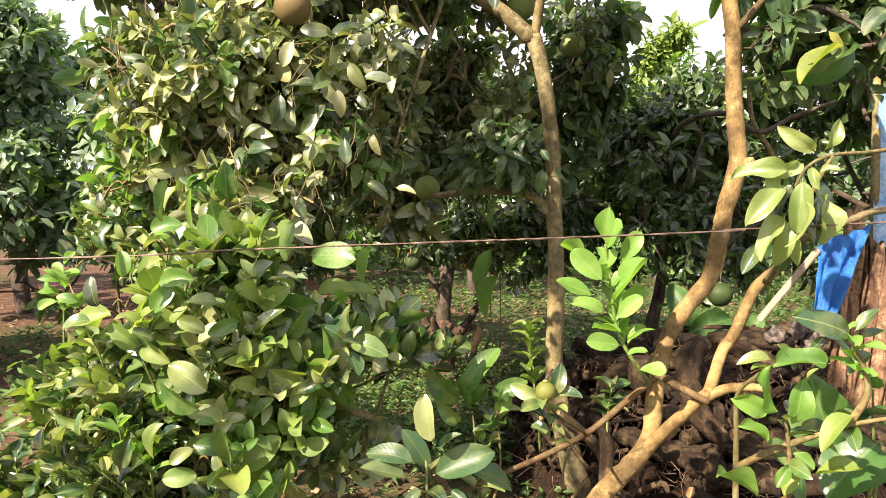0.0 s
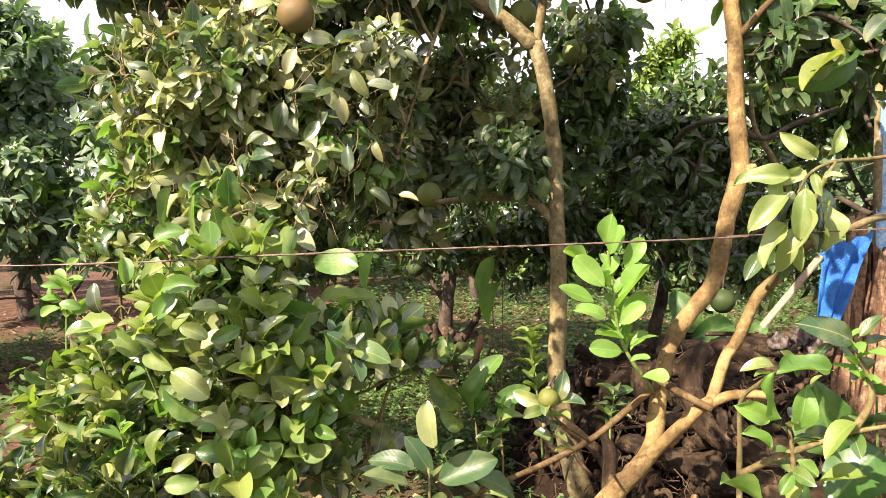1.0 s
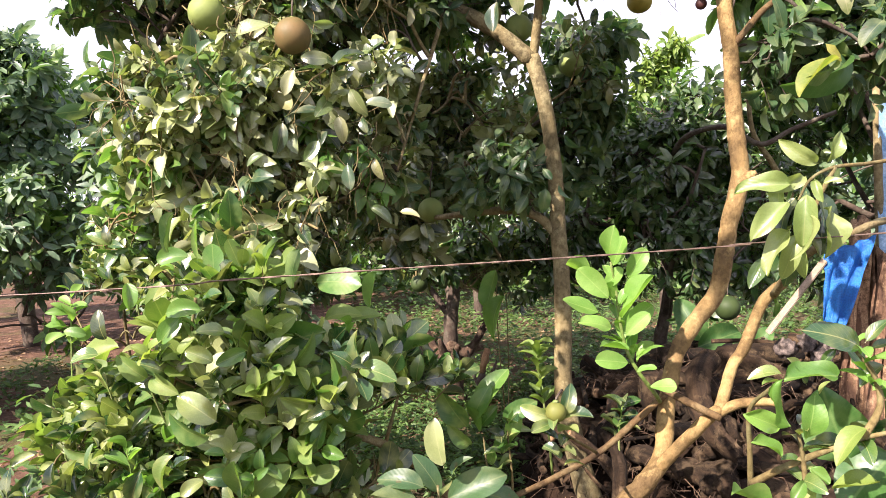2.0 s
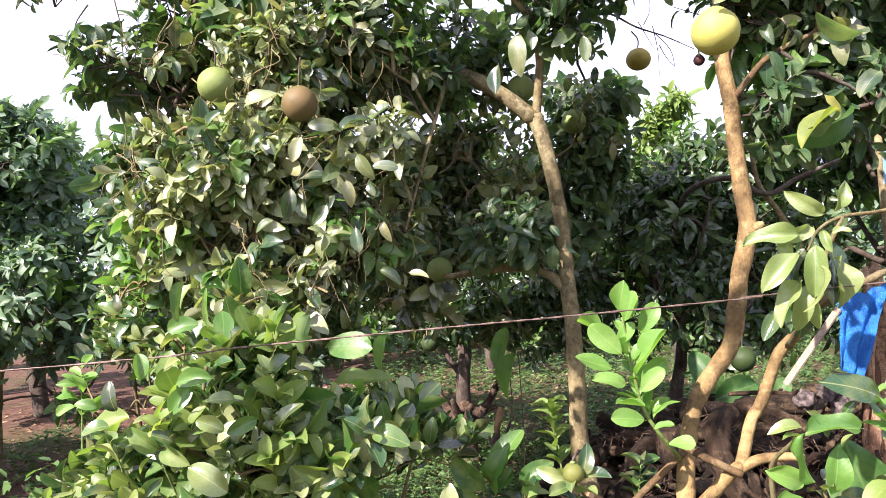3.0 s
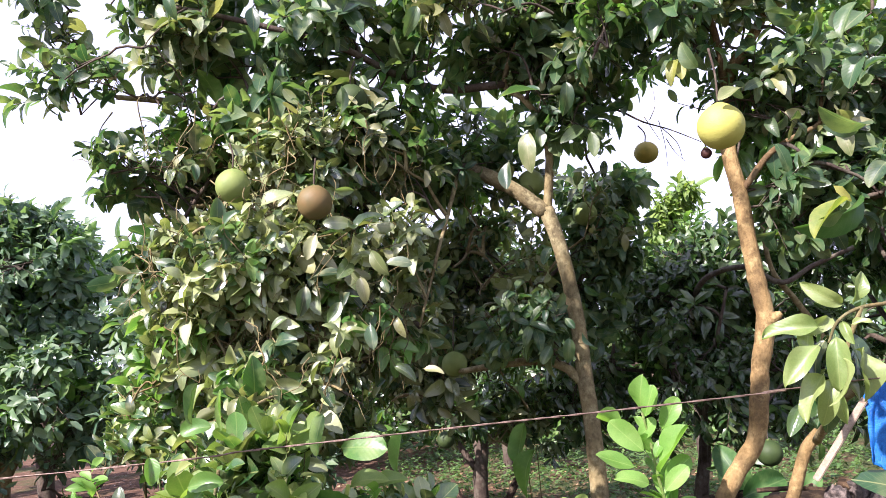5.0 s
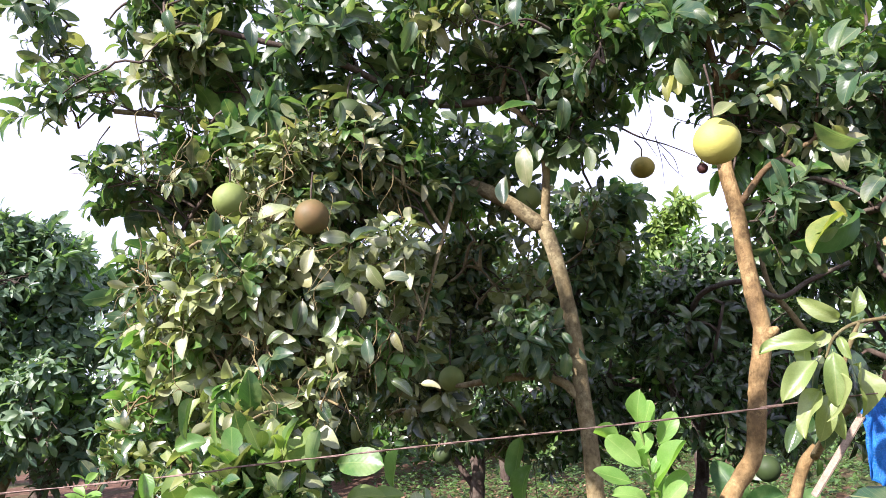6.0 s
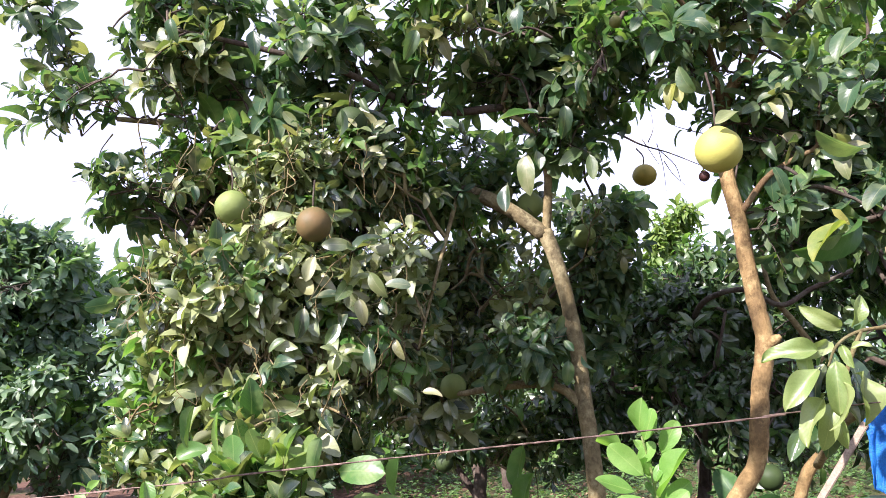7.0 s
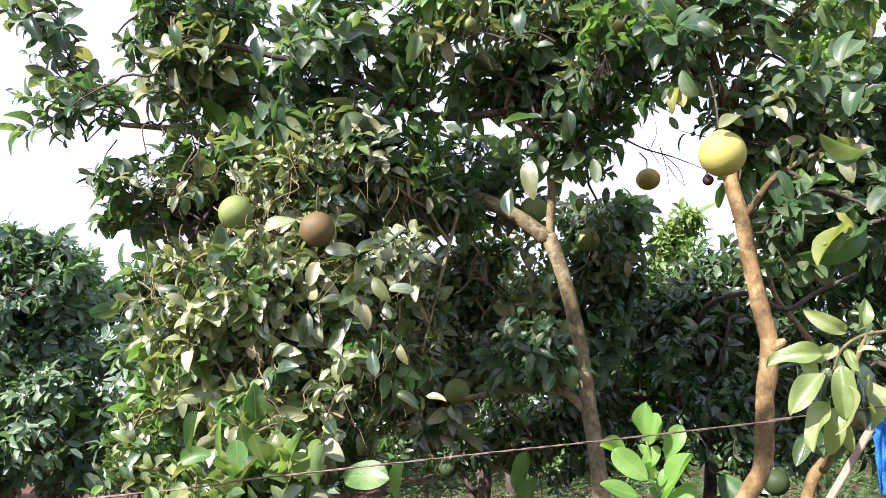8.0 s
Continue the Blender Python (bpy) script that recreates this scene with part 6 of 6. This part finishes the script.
# ---- weeds and litter ----
def weeds(name, spots, seed, size, mat, label, shapes):
    rng = np.random.default_rng(seed)
    P, D, N, S = [], [], [], []
    for x, y, h in spots:
        stem = np.array((rng.normal(0, 0.05), rng.normal(0, 0.05), h))
        for j in range(int(rng.integers(6, 12))):
            k = rng.uniform(0.2, 1.0)
            a = rng.uniform(0, 6.28)
            P.append(np.array((x, y, height(x, y))) + stem * k)
            D.append((math.cos(a), math.sin(a), rng.uniform(-0.1, 0.8)))
            N.append((rng.normal(0, 0.3), rng.normal(-0.1, 0.3), 1.0))
            S.append(size * rng.uniform(0.5, 1.3))
    v, f, uv = leaf_mesh(np.array(P), frames_of(np.array(D), np.array(N)), np.array(S), shapes, rng)
    tagged(part(name, v, f, mat, None, uvs=uv), label, "weeds", kind="stuff")


rng = np.random.default_rng(81)
spots = [(rng.uniform(-0.9, 1.0), rng.uniform(3.9, 6.4), rng.uniform(0.06, 0.32)) for i in range(1500)]
spots += [(rng.uniform(-0.6, 0.6), rng.uniform(3.2, 4.0), rng.uniform(0.04, 0.14)) for i in range(45)]
weeds("weeds", spots, 82, 0.046, LEAF_WEED, "low green weeds growing under the trees", FARTHER)
spots = [(rng.uniform(-4.5, -1.2), rng.uniform(3.0, 8.0), rng.uniform(0.03, 0.16)) for i in range(420)]
weeds("weeds", spots, 83, 0.07, LEAF_WEED, "sparse green weeds on red soil", SLIM)
spots = [(rng.uniform(-2.4, -1.5), rng.uniform(3.0, 4.0), rng.uniform(0.3, 0.75)) for i in range(36)]
weeds("weeds", spots, 86, 0.1, LEAF_WEED, "tall slender weeds beside the shrub", SLIM)
spots = [(rng.uniform(-1.5, 6.5), rng.uniform(6.0, 13.0), rng.uniform(0.05, 0.35)) for i in range(2300)]
weeds("weeds", spots, 84, 0.065, LEAF_WEED, "green undergrowth between the orchard rows", FARTHER)
spots = [(rng.uniform(-5, 14), rng.uniform(12.5, 19.0), rng.uniform(0.3, 1.2)) for i in range(1300)]
weeds("undergrowth", spots, 85, 0.26, LEAF_WEED, "tall green undergrowth far behind the orchard", FARTHER)
n = 4200
x, y = rng.uniform(-6, 4, n), rng.uniform(2.0, 11.0, n)
P = np.stack([x, y, np.array([height(a, b) for a, b in zip(x, y)]) + 0.012], 1)
D = np.stack([rng.normal(size=n), rng.normal(size=n), rng.normal(0, 0.2, n)], 1)
N = np.stack([rng.normal(0, 0.25, n), rng.normal(0, 0.25, n), np.ones(n)], 1)
v, f, uv = leaf_mesh(P, frames_of(D, N), rng.uniform(0.04, 0.1, n), FARTHER, rng)
tagged(part("leaf_litter", v, f, LEAF_DRY, None, uvs=uv), "dry brown fallen leaves on the soil", "leaf litter", kind="stuff")


pieces = []
for i in range(420):
    x, y = rng.uniform(-2.0, 1.4), rng.uniform(2.4, 4.8)
    a, k = rng.uniform(0, 6.28), rng.uniform(0.06, 0.35)
    p = np.array((x, y, height(x, y) + 0.008))
    q = p + np.array((math.cos(a) * k, math.sin(a) * k, rng.uniform(0.0, 0.05)))
    pieces.append(tube(arc(p, q, rng.uniform(0, 0.03), rng, 4, 0.06), [rng.uniform(0.003, 0.007), 0.002], 5))
v, f = joined(pieces)
tagged(part("fallen_sticks", v, f, DEAD_BARK, None), "dry brown sticks fallen on the soil", "sticks", kind="stuff")


# ---- scrap at the edge: tarpaulin, weathered slabs, board, sacks ----
def slab(at, w, h, d, lean, label, seed, mat, name="weathered_slab", category="board"):
    """An upright, warped, split-edged slab."""
    rng = np.random.default_rng(seed)
    nx, nz = 6, 14
    verts, faces = [], []
    for side in (0, 1):
        for k in range(nz + 1):
            for i in range(nx + 1):
                u, q = i / nx - 0.5, k / nz
                edge = 1 + 0.3 * noise.noise((q * 6, seed * 2.3, side * 0.2 + (u > 0)))
                bow = 0.05 * noise.noise((u * 4, q * 4, seed)) + 0.012 * math.sin(u * 9 + seed)
                top = h * (1 + 0.12 * noise.noise((u * 7, seed, 3)))
                verts.append((at[0] + u * w * edge + lean[0] * q, at[1] + lean[1] * q + bow + (d if side else 0), at[2] + q * top))
    m = (nx + 1) * (nz + 1)
    for k in range(nz):
        for i in range(nx):
            a = k * (nx + 1) + i
            faces += [(a, a + 1, a + nx + 2, a + nx + 1), (m + a, m + a + nx + 1, m + a + nx + 2, m + a + 1)]
    for i in range(nx):
        b = nz * (nx + 1) + i
        faces += [(i, m + i, m + i + 1, i + 1), (b, b + 1, m + b + 1, m + b)]
    for k in range(nz):
        a, c = k * (nx + 1), k * (nx + 1) + nx
        faces += [(a, a + nx + 1, m + a + nx + 1, m + a), (c, m + c, m + c + nx + 1, c + nx + 1)]
    ob = part(name, verts, faces, mat, None)
    return tagged(ob, label, category, "scrap at the field edge")


worn = "weathered brown wooden slab standing upright with split edges"
for i, (x, y, w, h) in enumerate(((1.87, 3.40, 0.075, 1.14), (1.955, 3.36, 0.085, 1.28), (2.05, 3.35, 0.09, 1.22), (2.145, 3.32, 0.085, 1.33), (2.24, 3.3, 0.09, 1.25), (2.34, 3.3, 0.1, 1.28))):
    slab((x - 0.09, y, -0.02), w, h, 0.03, (0.10 + 0.03 * math.sin(i * 2.1), 0.05), worn, 91 + i, SHEET)
slab((1.89, 3.43, 0.0), 0.09, 1.42, 0.05, (0.0, 0.0), "rusty sunlit wooden post with a broken top", 97, POST, "wooden_post", "post")


def tarp():
    """A torn sheet hung over the post, narrowing to a point below."""
    n = 26
    verts, faces = [], []
    a, b, c, d = (np.array(p) for p in ((1.695, 3.38, 1.28), (1.90, 3.33, 1.37), (1.735, 3.30, 0.94), (1.67, 3.36, 1.00)))
    for j in range(n + 1):
        for i in range(n + 1):
            u, q = i / n, j / n
            p = (1 - q) * ((1 - u) * a + u * b) + q * ((1 - u) * d + u * c)
            p = p + np.array((0, -0.012 * math.sin(u * 13 + 2 * q) - 0.02 * noise.noise((u * 4, q * 4, 2.0)), 0.03 * noise.noise((u * 6, 0.5, 7.0)) * (1 - q) + 0.02 * noise.noise((u * 5, 1.5, 9.0)) * q))
            verts.append(p)
    for j in range(n):
        for i in range(n):
            k = j * (n + 1) + i
            faces.append((k, k + 1, k + n + 2, k + n + 1))
    ob = part("blue_tarpaulin", verts, faces, TARP, None)
    mod = ob.modifiers.new("thickness", "SOLIDIFY")
    mod.thickness = 0.003
    tagged(ob, "torn bright blue plastic tarpaulin hung on a post", "tarpaulin", "scrap at the field edge")


tarp()


def shelter():
    """A pale blue sheet hung between two stakes behind the slabs."""
    t = thing("tarpaulin_screen", (2.34, 4.1, 0), "faded pale blue plastic sheet hung between stakes", "tarpaulin", "scrap at the field edge")
    rng = np.random.default_rng(9)
    for x in (2.34, 3.34):
        v, f = tube(spline([(x, 4.1, -0.05), (x + 0.02, 4.1, 1.1), (x, 4.1, 2.15)], 5), [0.028, 0.024, 0.02], 9, 0.08, rng)
        part("stake", v, f, BARK_A, t)
    n, verts, faces = 30, [], []
    for j in range(n + 1):
        for i in range(n + 1):
            u, q = i / n, j / n
            verts.append((2.34 + u, 4.06 + 0.03 * math.sin(u * 17 + q * 3) + 0.04 * noise.noise((u * 4, q * 4, 5.0)), 2.08 - 0.06 * math.sin(u * math.pi) - q * (0.85 + 0.12 * noise.noise((u * 5, 2.0, 1.0)))))
    for j in range(n):
        for i in range(n):
            k = j * (n + 1) + i
            faces.append((k, k + 1, k + n + 2, k + n + 1))
    ob = part("sheet", verts, faces, PALE_TARP, t)
    ob.modifiers.new("thickness", "SOLIDIFY").thickness = 0.003


shelter()
bm = bmesh.new()
bmesh.ops.create_cube(bm, size=1)
bmesh.ops.scale(bm, vec=(0.062, 0.03, 0.42), verts=bm.verts)
bmesh.ops.bevel(bm, geom=bm.edges[:], offset=0.004, segments=2, affect="EDGES")
me = bpy.data.meshes.new("board")
bm.to_mesh(me)
bm.free()
me.materials.append(BOARD)
board = new("wooden_board", me)
board.matrix_basis = look((1.60, 3.45, 1.085), (1.68, 3.40, 1.22))
tagged(board, "pale sawn wooden board leaning on the heap", "board", "scrap at the field edge")


def sack(at, size, seed):
    n = 22
    verts, faces = [], []
    for j in range(n + 1):
        th = math.pi * j / n
        for i in range(n):
            ph = 2 * math.pi * i / n
            p = Vector((math.sin(th) * math.cos(ph), math.sin(th) * math.sin(ph), math.cos(th)))
            k = 0.9 + 0.5 * noise.noise(p * 1.8 + Vector((seed, 0, 0))) + 0.35 * abs(noise.noise(p * 3.4 + Vector((0, seed, 0))))
            verts.append((at[0] + p.x * k * size[0], at[1] + p.y * k * size[1], at[2] + max(-0.9, p.z * k) * size[2]))
    for j in range(n):
        for i in range(n):
            faces.append((j * n + i, (j + 1) * n + i, (j + 1) * n + (i + 1) % n, j * n + (i + 1) % n))
    tagged(part("plastic_sack", verts, faces, SACK, None), "crumpled grey plastic sack lying on the heap", "sack", "scrap at the field edge")


for i, (x, y, z) in enumerate(((1.66, 3.47, 0.87), (1.73, 3.43, 0.84), (1.58, 3.52, 0.83), (1.69, 3.4, 0.80), (1.78, 3.42, 0.88))):
    sack((x, y, z), (0.045, 0.04, 0.05), 3.0 + 2.3 * i)
